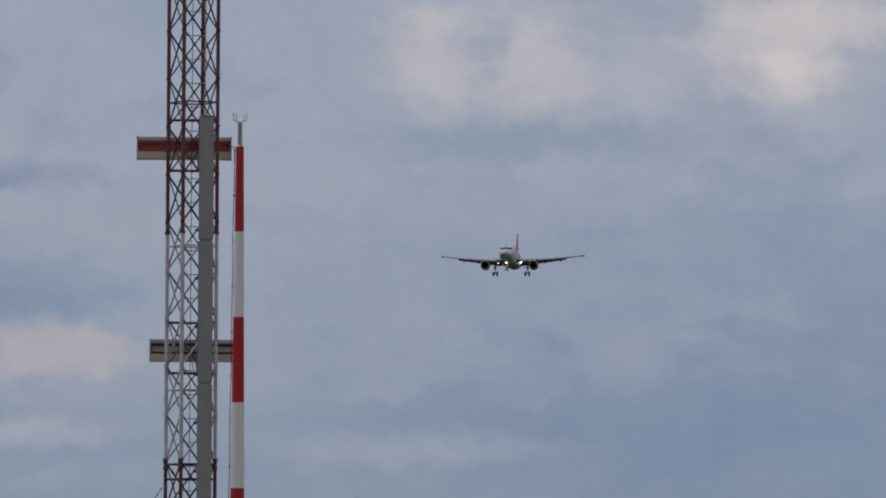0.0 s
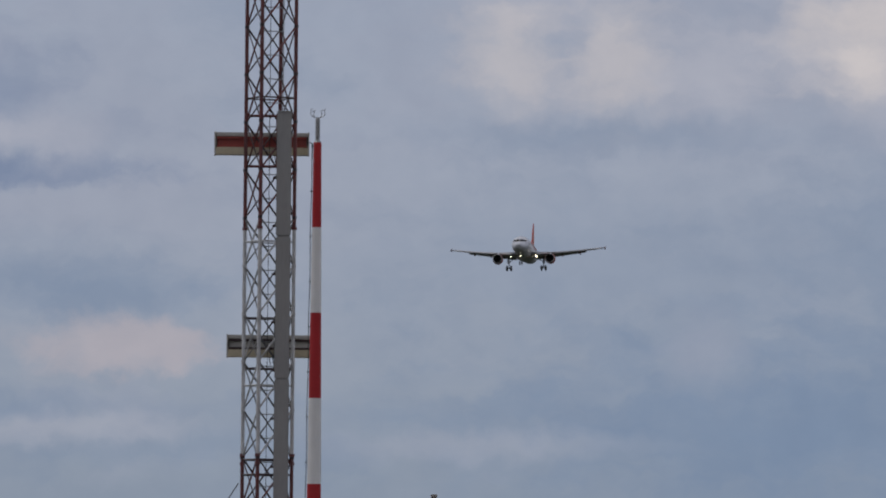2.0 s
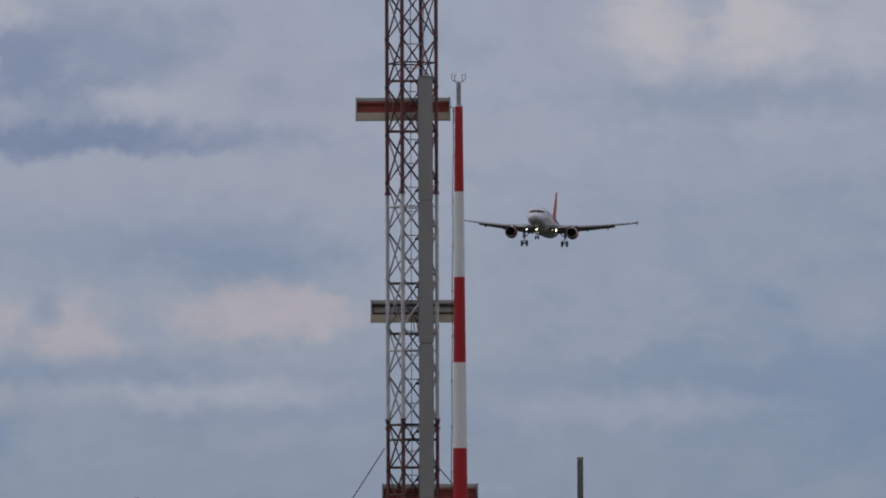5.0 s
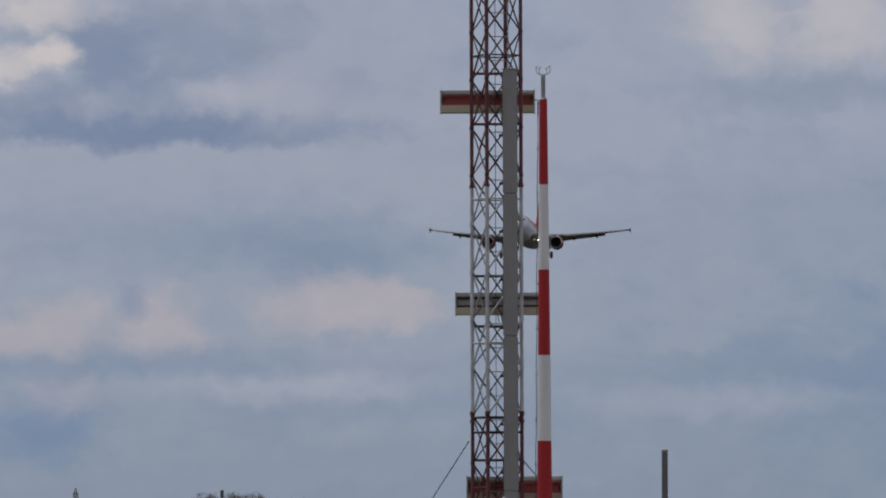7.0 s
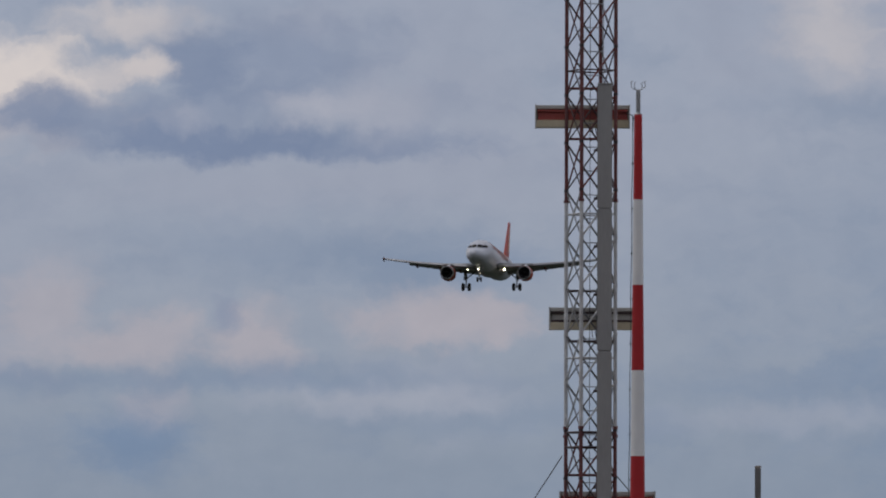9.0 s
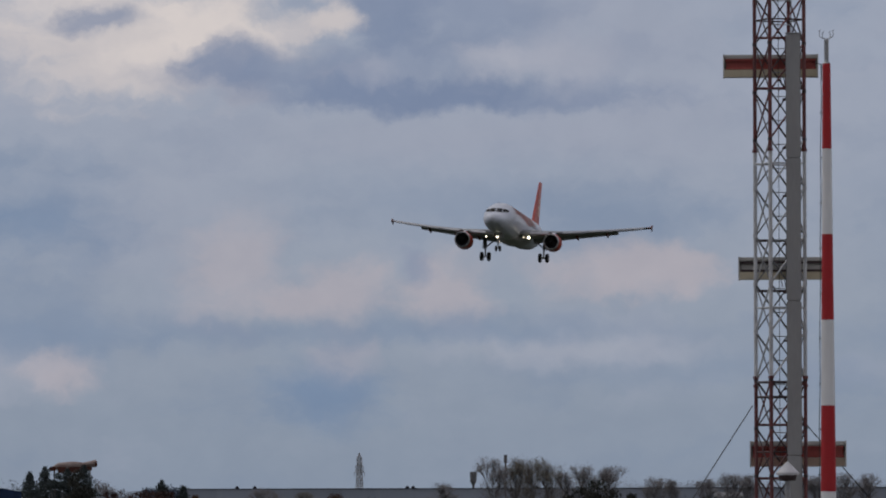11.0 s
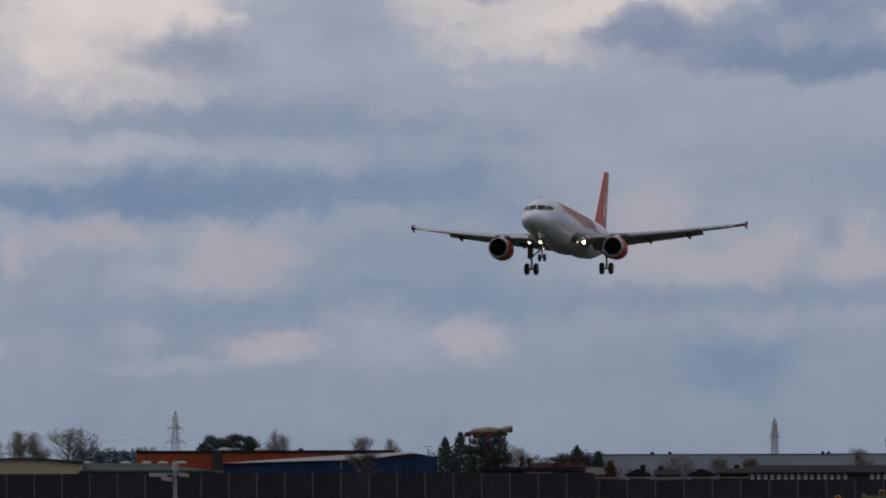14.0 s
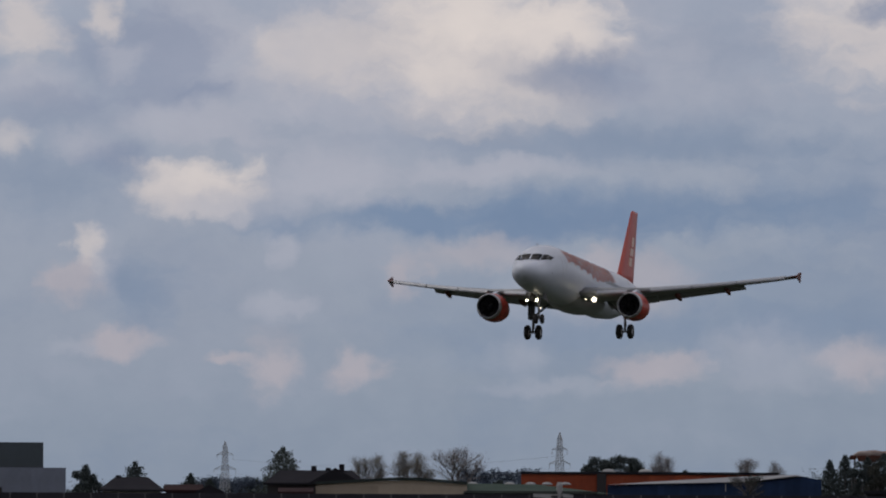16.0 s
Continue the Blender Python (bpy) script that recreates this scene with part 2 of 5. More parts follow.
# ---------------------------------------------------------------- materials
def material(name, color, rough=0.6, metal=0.0, second=None, scale=2.0, spread=0.5, bump=0.0, bscale=40.0, vary=0.0, stretch=(1, 1, 1)):
    """A surface in two tones at two scales, with fine relief; vary: difference from piece to piece."""
    m = bpy.data.materials.new(name)
    m.use_nodes = True
    nt = m.node_tree
    b = nt.nodes["Principled BSDF"]
    b.inputs["Roughness"].default_value, b.inputs["Metallic"].default_value = rough, metal
    second = second or tuple(c * 0.72 for c in color)
    tex = nt.nodes.new("ShaderNodeTexCoord")
    mp = nt.nodes.new("ShaderNodeMapping")
    mp.inputs["Scale"].default_value = stretch
    nt.links.new(tex.outputs["Object"], mp.inputs[0])
    facs = []
    for s, d in ((scale, 4), (scale * 9, 3)):
        n = nt.nodes.new("ShaderNodeTexNoise")
        n.inputs["Scale"].default_value, n.inputs["Detail"].default_value = s, d
        nt.links.new(mp.outputs[0], n.inputs["Vector"])
        facs.append(n.outputs["Fac"])
    add = nt.nodes.new("ShaderNodeMath")
    add.operation = "MULTIPLY_ADD"
    nt.links.new(facs[1], add.inputs[0])
    add.inputs[1].default_value = 0.4
    nt.links.new(facs[0], add.inputs[2])
    ramp = nt.nodes.new("ShaderNodeMapRange")
    nt.links.new(add.outputs[0], ramp.inputs[0])
    ramp.inputs[1].default_value, ramp.inputs[2].default_value = 0.7 - spread / 2, 0.7 + spread / 2
    mix = nt.nodes.new("ShaderNodeMix")
    mix.data_type = "RGBA"
    nt.links.new(ramp.outputs[0], mix.inputs[0])
    mix.inputs[6].default_value, mix.inputs[7].default_value = (*color, 1), (*second, 1)
    col = mix.outputs[2]
    if vary:
        info = nt.nodes.new("ShaderNodeObjectInfo")
        hue = nt.nodes.new("ShaderNodeHueSaturation")
        mr = nt.nodes.new("ShaderNodeMapRange")
        nt.links.new(info.outputs["Random"], mr.inputs[0])
        mr.inputs[3].default_value, mr.inputs[4].default_value = 1 - vary, 1 + vary
        nt.links.new(mr.outputs[0], hue.inputs["Value"])
        nt.links.new(col, hue.inputs["Color"])
        col = hue.outputs[0]
    nt.links.new(col, b.inputs["Base Color"])
    if bump:
        n = nt.nodes.new("ShaderNodeTexNoise")
        n.inputs["Scale"].default_value, n.inputs["Detail"].default_value = bscale, 4
        nt.links.new(mp.outputs[0], n.inputs["Vector"])
        bp = nt.nodes.new("ShaderNodeBump")
        bp.inputs["Strength"].default_value, bp.inputs["Distance"].default_value = bump, 0.02
        nt.links.new(n.outputs["Fac"], bp.inputs["Height"])
        nt.links.new(bp.outputs[0], b.inputs["Normal"])
    return m


def glowing(name, color, strength):
    m = bpy.data.materials.new(name)
    m.use_nodes = True
    b = m.node_tree.nodes["Principled BSDF"]
    b.inputs["Base Color"].default_value = (*color, 1)
    b.inputs["Emission Color"].default_value = (*color, 1)
    b.inputs["Emission Strength"].default_value = strength
    return m


GRASS = material("grass", (0.034, 0.046, 0.03), 0.95, scale=0.05, second=(0.05, 0.052, 0.038), bump=0.3, bscale=3)
GRASS.node_tree.nodes["Principled BSDF"].inputs["Specular IOR Level"].default_value = 0.0
CONCRETE = material("concrete", (0.28, 0.27, 0.25), 0.9, scale=0.6, bump=0.3)
RED_STEEL = material("weathered red lattice paint", (0.19, 0.055, 0.052), 0.6, scale=3, second=(0.085, 0.034, 0.036), bump=0.2)
WHITE_STEEL = material("weathered white lattice paint", (0.68, 0.69, 0.7), 0.6, scale=3, second=(0.4, 0.4, 0.41), bump=0.2)
GREY_STEEL = material("grey bracing", (0.17, 0.17, 0.175), 0.6, scale=3)
DARK_STEEL = material("dark bracing steel", (0.06, 0.036, 0.038), 0.6, scale=3)
GREY_DUCT = material("grey weathered duct", (0.33, 0.33, 0.325), 0.65, scale=0.8, second=(0.25, 0.25, 0.25), bump=0.1, stretch=(3, 3, 0.6))
POLE_RED = material("red band paint", (0.45, 0.008, 0.014), 0.6, scale=1.2, second=(0.35, 0.008, 0.013))
POLE_WHITE = material("white band paint", (0.8, 0.8, 0.8), 0.5, scale=1.2, second=(0.68, 0.68, 0.68), stretch=(1, 1, 0.3))
GALV = material("galvanised steel", (0.33, 0.34, 0.35), 0.45, 0.6, scale=5)
CREAM = material("yellowed fibreglass", (0.58, 0.52, 0.38), 0.6, scale=1.4, second=(0.44, 0.38, 0.26))
BOARD_GREY = material("grey reflector sheet", (0.55, 0.54, 0.51), 0.55, scale=2, second=(0.42, 0.41, 0.38))
BOARD_RED = material("faded red antenna paint", (0.40, 0.075, 0.06), 0.55, scale=2, second=(0.27, 0.055, 0.045))
BOARD_PINK = material("pinkish faded sheet", (0.42, 0.25, 0.2), 0.6, scale=1.4, second=(0.34, 0.27, 0.2))
CABLE = material("black cable", (0.03, 0.03, 0.03), 0.6)
WHITE_CAP = material("white cap enamel", (0.55, 0.55, 0.57), 0.5, scale=4, second=(0.44, 0.44, 0.45))
AIR_WHITE = material("airliner white paint", (0.61, 0.645, 0.71), 0.42, scale=0.35, second=(0.52, 0.55, 0.61), stretch=(1, 0.4, 1))
AIR_ORANGE = material("airliner orange paint", (0.47, 0.062, 0.038), 0.45, scale=0.6, second=(0.38, 0.05, 0.034))
FAIRING = material("red-brown fairing paint", (0.17, 0.05, 0.04), 0.5, scale=1)
TITLE = material("faded orange title paint", (0.6, 0.25, 0.2), 0.45, scale=1.5, second=(0.62, 0.4, 0.36))
FIN_MARK = material("pale fin mark", (0.75, 0.5, 0.4), 0.4, scale=1)
AIR_GREY = material("wing grey paint", (0.30, 0.31, 0.32), 0.4, scale=0.5, second=(0.22, 0.225, 0.23), stretch=(0.4, 1, 1))
SLAT = material("worn slat metal", (0.4, 0.41, 0.43), 0.4, scale=0.8, second=(0.3, 0.31, 0.33))
AIR_BELLY = material("belly fairing paint", (0.5, 0.52, 0.56), 0.4, scale=0.5)
AIR_DARK = material("dark wheel-well metal", (0.05, 0.05, 0.052), 0.55, scale=2)
AIR_LIP = material("polished inlet lip", (0.42, 0.42, 0.43), 0.35, 0.7, scale=2)
FAN = material("fan titanium", (0.018, 0.018, 0.02), 0.5, 0.3, scale=2)
GLASS_DARK = material("cockpit glass", (0.012, 0.013, 0.016), 0.08, scale=1)
RUBBER = material("tyre rubber", (0.022, 0.022, 0.023), 0.8, scale=4)
LEG = material("gear leg paint", (0.16, 0.16, 0.165), 0.45, scale=3)
LAMP = glowing("landing light", (1.0, 0.88, 0.68), 9.0)
LAMP_SMALL = glowing("turn-off light", (1.0, 0.84, 0.6), 2.2)


# ---------------------------------------------------------------- mesh tools
def part(name, bm, mat, parent=None, label="", m=None, smooth=False):
    me = bpy.data.meshes.new(name)
    bmesh.ops.recalc_face_normals(bm, faces=bm.faces)
    bm.to_mesh(me)
    bm.free()
    me.materials.append(mat)
    if smooth:
        me.shade_smooth()
    ob = new(name, me)
    if parent:
        ob.parent = parent
    if m:
        ob.matrix_basis = m
    return tagged(ob, label)


def thing(name, m, label, category, group="", kind=""):
    ob = new(name)
    ob.empty_display_size = 0.2
    ob.matrix_basis = m
    return tagged(ob, label, category, group, kind)


def box(bm, lo, hi, bevel=0.0):
    vs = [bm.verts.new((x, y, z)) for x in (lo[0], hi[0]) for y in (lo[1], hi[1]) for z in (lo[2], hi[2])]
    for f in ((0, 1, 3, 2), (4, 6, 7, 5), (0, 4, 5, 1), (2, 3, 7, 6), (0, 2, 6, 4), (1, 5, 7, 3)):
        bm.faces.new([vs[i] for i in f])
    if bevel:
        es = list({e for v in vs for e in v.link_edges})
        bmesh.ops.bevel(bm, geom=es, offset=bevel, segments=2, affect="EDGES")
    return bm


def loft(bm, rings, caps=True, closed=True):
    """Skins rings of equal length."""
    vs = [[bm.verts.new(p) for p in r] for r in rings]
    n = len(vs[0])
    for a, b in zip(vs, vs[1:]):
        for i in range(n if closed else n - 1):
            j = (i + 1) % n
            bm.faces.new((a[i], a[j], b[j], b[i]))
    if caps:
        bm.faces.new(vs[0][::-1])
        bm.faces.new(vs[-1])
    return bm


def tube(bm, p, q, r, r2=None, n=6):
    p, q = Vector(p), Vector(q)
    d = (q - p).normalized()
    u = d.cross(Vector((0, 0, 1)) if abs(d.z) < 0.9 else Vector((1, 0, 0))).normalized()
    v = d.cross(u)
    r2 = r if r2 is None else r2
    ring = [(math.cos(2 * math.pi * i / n), math.sin(2 * math.pi * i / n)) for i in range(n)]
    return loft(bm, [[p + (u * c + v * s) * r for c, s in ring], [q + (u * c + v * s) * r2 for c, s in ring]])


def lathe(bm, profile, axis="z", n=20, at=(0, 0, 0), caps=True):
    rings = []
    for r, h in profile:
        ring = []
        for i in range(n):
            a = 2 * math.pi * i / n
            c, s = r * math.cos(a), r * math.sin(a)
            ring.append(Vector(at) + Vector({"z": (c, s, h), "y": (c, h, s), "x": (h, c, s)}[axis]))
        rings.append(ring)
    return loft(bm, rings, caps)


def polytube(bm, pts, r, n=5):
    """One unbroken tube along points."""
    rings = []
    for k, p in enumerate(pts):
        p = Vector(p)
        d = (Vector(pts[min(k + 1, len(pts) - 1)]) - Vector(pts[max(k - 1, 0)])).normalized()
        u = d.cross(Vector((0, 1, 0)) if abs(d.y) < 0.9 else Vector((1, 0, 0))).normalized()
        v = d.cross(u)
        rings.append([p + (u * math.cos(2 * math.pi * i / n) + v * math.sin(2 * math.pi * i / n)) * r for i in range(n)])
    return loft(bm, rings)


def B():
    return bmesh.new()


def spot(a, d, z=0.0):
    """The pose of a thing d metres off, a degrees to the left, with its front to the standpoint."""
    return pose(-math.sin(radians(a)) * d, math.cos(radians(a)) * d, z, 0, 0, a)


def high_at(d, e):
    return 2.5 + d * math.tan(radians(e))


# ---------------------------------------------------------------- ground
bm = B()
rings = [0.0, 40, 150, 400, 900, 2000, 4900]
prev = [bm.verts.new((0, 0, 0))]
for r in rings[1:]:
    ring = [bm.verts.new((r * math.cos(2 * math.pi * i / 48), r * math.sin(2 * math.pi * i / 48), 0)) for i in range(48)]
    for i in range(48):
        j = (i + 1) % 48
        if len(prev) == 1:
            bm.faces.new((prev[0], ring[i], ring[j]))
        else:
            bm.faces.new((prev[i], ring[i], ring[j], prev[j]))
    prev = ring
ground = tagged(part("ground", bm, GRASS), "dark green mown airfield grass", "grass", kind="structure")


# ---------------------------------------------------------------- glide-slope mast
MAST_D = 145.0
mast = thing("lattice_mast", spot(2.13, MAST_D), "red and white painted steel lattice mast with antenna brackets", "antenna mast")
R, PHI = 0.566, radians(-21)
legs = [(R * math.cos(PHI + k * math.pi / 2), R * math.sin(PHI + k * math.pi / 2)) for k in range(4)]
BAY = 1.03
Z_LOW, Z_HIGH = high_at(MAST_D, 1.10), high_at(MAST_D, 3.02)  # the white section
TOP = high_at(MAST_D, 5.95)


def paint_of(z):
    return WHITE_STEEL if Z_LOW <= z < Z_HIGH else RED_STEEL


for k, (x, y) in enumerate(legs):
    for z0, z1 in ((0, Z_LOW), (Z_LOW, Z_HIGH), (Z_HIGH, TOP)):
        bm = tube(B(), (x, y, z0), (x, y, z1), 0.042, n=10)
        part("leg", bm, paint_of((z0 + z1) / 2), mast)
Z_NODE = high_at(MAST_D, 4.327) % BAY
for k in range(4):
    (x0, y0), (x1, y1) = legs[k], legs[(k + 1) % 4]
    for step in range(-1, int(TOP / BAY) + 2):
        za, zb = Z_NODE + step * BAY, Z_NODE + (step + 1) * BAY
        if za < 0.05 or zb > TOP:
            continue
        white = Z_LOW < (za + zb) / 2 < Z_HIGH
        # back faces and second diagonals go grey or dark; the other braces are painted
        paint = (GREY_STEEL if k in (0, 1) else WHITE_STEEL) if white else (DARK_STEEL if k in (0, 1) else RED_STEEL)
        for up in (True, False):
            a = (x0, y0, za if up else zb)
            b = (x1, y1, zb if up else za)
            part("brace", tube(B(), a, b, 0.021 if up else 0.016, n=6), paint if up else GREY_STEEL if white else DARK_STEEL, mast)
    for step in range(int(TOP / BAY) + 1):
        z = Z_NODE + step * BAY
        if 0.1 < z < TOP - 0.1:
            x, y = legs[k]
            part("gusset", lathe(B(), [(0.0, -0.04), (0.05, -0.03), (0.05, 0.03), (0.0, 0.04)], n=8, at=(x, y, z), caps=False), WHITE_STEEL if Z_LOW < z < Z_HIGH else DARK_STEEL, mast)
for step in range(0, int(TOP / BAY), 3):
    z = Z_NODE + (step + 0.5) * BAY
    if z > TOP or z < 0.2:
        continue
    bm = B()
    for k in range(4):
        (x0, y0), (x1, y1) = legs[k], legs[(k + 1) % 4]
        tube(bm, (x0, y0, z), (x1, y1, z), 0.018)
    part("strut", bm, WHITE_STEEL if Z_LOW < z < Z_HIGH else DARK_STEEL, mast)
# climbing ladder inside
bm = B()
LAD = ((-0.17, -0.06), (0.26, 0.1))
for x, y in LAD:
    tube(bm, (x, y, 0.3), (x, y, TOP - 0.2), 0.012)
z = 0.5
while z < TOP - 0.3:
    tube(bm, (*LAD[0], z), (*LAD[1], z), 0.012)
    z += BAY / 2
part("ladder", bm, GALV, mast, "thin grey climbing ladder")
bm = tube(B(), (-0.02, 0, 0.3), (-0.02, 0, TOP - 0.1), 0.008)
part("cable", bm, CABLE, mast)
# ring of bolts and plates at every leg joint
for z in (Z_LOW, Z_HIGH, Z_LOW - 0.18):
    for x, y in legs:
        part("joint_flange", lathe(B(), [(0.0, -0.03), (0.06, -0.03), (0.06, 0.03), (0.0, 0.03)], n=12, at=(x, y, z), caps=False), RED_STEEL, mast)
for z in (Z_LOW - 0.1, Z_LOW - 0.42):
    bm = B()
    for k in range(4):
        (x0, y0), (x1, y1) = legs[k], legs[(k + 1) % 4]
        tube(bm, (x0, y0, z), (x1, y1, z), 0.026)
    part("ring_frame", bm, DARK_STEEL, mast)

# grey cable duct on the mast's front
duct = thing("cable_duct", spot(2.013, MAST_D - 0.75), "tall grey weathered sheet-metal cable duct", "duct")
dz = high_at(MAST_D, 3.985)
for z0, z1 in ((0.0, 3.6), (3.605, 6.9), (6.905, 9.95), (9.955, dz)):
    bm = box(B(), (-0.158, -0.1, z0), (0.158, 0.1, z1), 0.02)
    part("duct_section", bm, GREY_DUCT, duct)
part("cap", box(B(), (-0.165, -0.11, dz), (0.165, 0.11, dz + 0.03), 0.01), GREY_DUCT, duct)
z = 0.9
while z < dz - 0.4:
    bm = box(B(), (-0.235, 0.06, z - 0.02), (-0.145, 0.12, z + 0.03), 0.008)
    box(bm, (-0.05, 0.1, z - 0.02), (0.05, 0.5, z + 0.02))
    part("bracket", bm, DARK_STEEL, duct)
    z += BAY


def antenna(name, a_left, e_top, e_bot, wide, recess, label, tray=CREAM):
    """A long shallow reflector box with a dipole trough on the mast's far side."""
    d = MAST_D + 0.75
    w = wide * d / 11961
    z1, z0 = high_at(d, e_top), high_at(d, e_bot)
    h = z1 - z0
    th = thing(name, spot(a_left - math.degrees(w / 2 / d), d, z0), label, "antenna", "glide-slope antennas")
    part("back_sheet", box(B(), (-w / 2, 0.02, 0), (w / 2, 0.06, h), 0.01), BOARD_GREY, th)
    bm = box(B(), (-w / 2, -0.2, 0), (w / 2, 0.018, h * 0.34), 0.012)
    part("lower_tray", bm, tray, th, "weathered lower tray")
    bm = box(B(), (-w / 2, -0.14, h * 0.83), (w / 2, 0.018, h), 0.012)
    part("upper_tray", bm, BOARD_GREY, th)
    for x in (-w / 2 - 0.001, w / 2 - 0.029):
        part("end_plate", box(B(), (x, -0.21, -0.01), (x + 0.03, 0.064, h + 0.01), 0.005), BOARD_GREY, th)
    part("trough", box(B(), (-w / 2 + 0.06, -0.08, h * 0.44), (w / 2 - 0.06, 0.01, h * 0.72), 0.015), recess, th)
    for f in (0.40, 0.76):
        part("rib", box(B(), (-w / 2 + 0.05, -0.16, h * f - 0.022), (w / 2 - 0.05, 0.01, h * f + 0.022), 0.006), DARK_STEEL if recess is BOARD_GREY else recess, th)
    mx = -(2.13 - a_left) * radians(1) * d - w / 2  # the mast's axis
    part("mount_post", box(B(), (mx + 0.12, -0.33, -0.3), (mx + 0.19, -0.22, h + 0.4), 0.006), RED_STEEL if recess is BOARD_RED else GREY_STEEL, th)
    for z in (-0.25, h + 0.35):
        bm = tube(B(), (mx - 0.53, -0.28, z), (mx + 0.53, -0.28, z), 0.032)
        tube(bm, (mx, -0.28, z), (mx, 0.05, z), 0.028)
        part("mount_bar", bm, DARK_STEEL if recess is BOARD_GREY else RED_STEEL, th)
    bm = B()
    for k in range(3):
        x = mx + 0.02 + 0.07 * k
        tube(bm, (x, -0.1, 0.02), (x + 0.03, -0.1, -0.16), 0.01)
    part("feed_cables", bm, CABLE, th)
    return th


antenna("antenna_board", 2.605, 3.83, 3.638, 168, BOARD_RED, "horizontal antenna board with red trough and yellowed tray")
antenna("antenna_board", 2.483, 2.117, 1.927, 166, BOARD_GREY, "horizontal grey antenna board with yellowed lower tray")
antenna("antenna_board", 2.392, 0.56, 0.345, 170, BOARD_RED, "horizontal antenna board with red trough, lowest on the mast", BOARD_PINK)

# guy wires
for name, a, b in (("guy_wire", (2.37, MAST_D, 0.86), (2.862, MAST_D - 4, 0.10)), ("guy_wire", (2.15, MAST_D - 0.4, 0.98), (1.42, MAST_D + 6, 0.12))):
    pa, pb = (spot(q[0], q[1], high_at(q[1], q[2])).translation for q in (a, b))
    pb = pa + (pb - pa) * (pa.z / max(pa.z - pb.z, 0.1))
    bm = tube(B(), pa, pb, 0.012, n=5)
    tagged(part(name, bm, CABLE), "thin dark steel guy wire of the mast", "wire", "guy wires")

# white conical cap on a post by the mast's foot
beacon = thing("vent_post", spot(2.075, MAST_D - 1.6), "white conical cap on a slim grey post", "post")
cz = high_at(MAST_D - 1.6, 0.275)
part("post", tube(B(), (0, 0, 0), (0, 0, cz + 0.05), 0.06, n=12), GALV, beacon)
part("cap", lathe(B(), [(0.24, cz), (0.24, cz + 0.05), (0.04, cz + 0.26), (0.0, cz + 0.3)], n=20), WHITE_CAP, beacon, "white conical cap")
part("grille", lathe(B(), [(0.17, cz - 0.12), (0.2, cz - 0.005)], n=16), DARK_STEEL, beacon)

# ---------------------------------------------------------------- red and white pole
POLE_D = 142.0
pole = thing("banded_pole", spot(1.73, POLE_D), "tapered red and white banded obstruction pole", "pole")
edges = [high_at(POLE_D, e) for e in (3.755, 3.035, 2.312, 1.588, 0.862, 0.135)] + [0.0]


def pole_r(z):
    return 0.083 + (edges[0] - z) * 0.0088


for k in range(6):
    z1, z0 = edges[k], edges[k + 1]
    bm = lathe(B(), [(pole_r(z0), z0 + 0.001), (pole_r(z1), z1 - 0.001)], n=24)
    part("band", bm, POLE_RED if k % 2 == 0 else POLE_WHITE, pole, "red painted band" if k % 2 == 0 else "white painted band", smooth=False)
zt = edges[0]
part("collar", lathe(B(), [(0.083, zt), (0.05, zt + 0.04), (0.038, zt + 0.09)], n=16), GALV, pole)
part("top_tube", lathe(B(), [(0.047, zt + 0.08), (0.047, zt + 0.5), (0.036, zt + 0.52)], n=16), GALV, pole, "bare grey metal tube")
for s in (-1, 1):
    for k, reach in enumerate((0.15, 0.085)):
        bm = B()
        pts = [Vector((s * reach * math.sin(q * math.pi / 16), 0.03 * k, zt + 0.52 + (0.065 + 0.025 * (1 - k)) * (1 - math.cos(q * math.pi / 16)))) for q in range(9)]
        pts.append(pts[-1] + Vector((-s * 0.012, 0, 0.07)))
        polytube(bm, pts, 0.0085)
        tube(bm, pts[-1] + Vector((-0.03, 0, 0)), pts[-1] + Vector((0.03, 0, 0.03)), 0.006, n=5)
        part("prong", bm, GALV, pole, "thin forked lightning prong")
bm = B()
polytube(bm, [(-pole_r(z) - 0.028 - 0.006 * math.sin(z * 3.3), 0, z) for z in np.arange(0.4, zt - 0.05, 0.15)], 0.009)
part("side_cable", bm, CABLE, pole)
for z in np.arange(zt - 0.08, 0.5, -0.95):
    bm = box(B(), (-pole_r(z) - 0.05, -0.02, z - 0.012), (-pole_r(z) + 0.02, 0.02, z + 0.012))
    part("clip", bm, CABLE, pole)
bm = B()
tube(bm, (-pole_r(zt) - 0.028, 0, zt - 0.35), (-pole_r(zt) - 0.028, 0, zt - 0.02), 0.014)
tube(bm, (-pole_r(zt) - 0.028, 0, zt - 0.02), (-pole_r(zt) - 0.14, 0.3, zt + 0.03), 0.011)
part("cable_end", bm, CABLE, pole)

# ---------------------------------------------------------------- lone post
post = thing("marker_post", spot(0.712, 145), "plain dark grey steel post with pale cap", "post")
pz = high_at(145, 0.783)
part("shaft", box(B(), (-0.065, -0.065, 0), (0.065, 0.065, pz - 0.06), 0.012), material("grey post paint", (0.17, 0.17, 0.165), 0.7, scale=1.5), post)
part("cap", box(B(), (-0.072, -0.072, pz - 0.06), (0.072, 0.072, pz), 0.012), material("pale post cap", (0.4, 0.37, 0.33), 0.7), post)

# ---------------------------------------------------------------- airliner (x to its left, y aft, z up, from the nose tip)
airliner = thing("airliner", pose(0, 0, 0), "white and orange twin-engine airliner on final approach, landing gear down", "airplane")
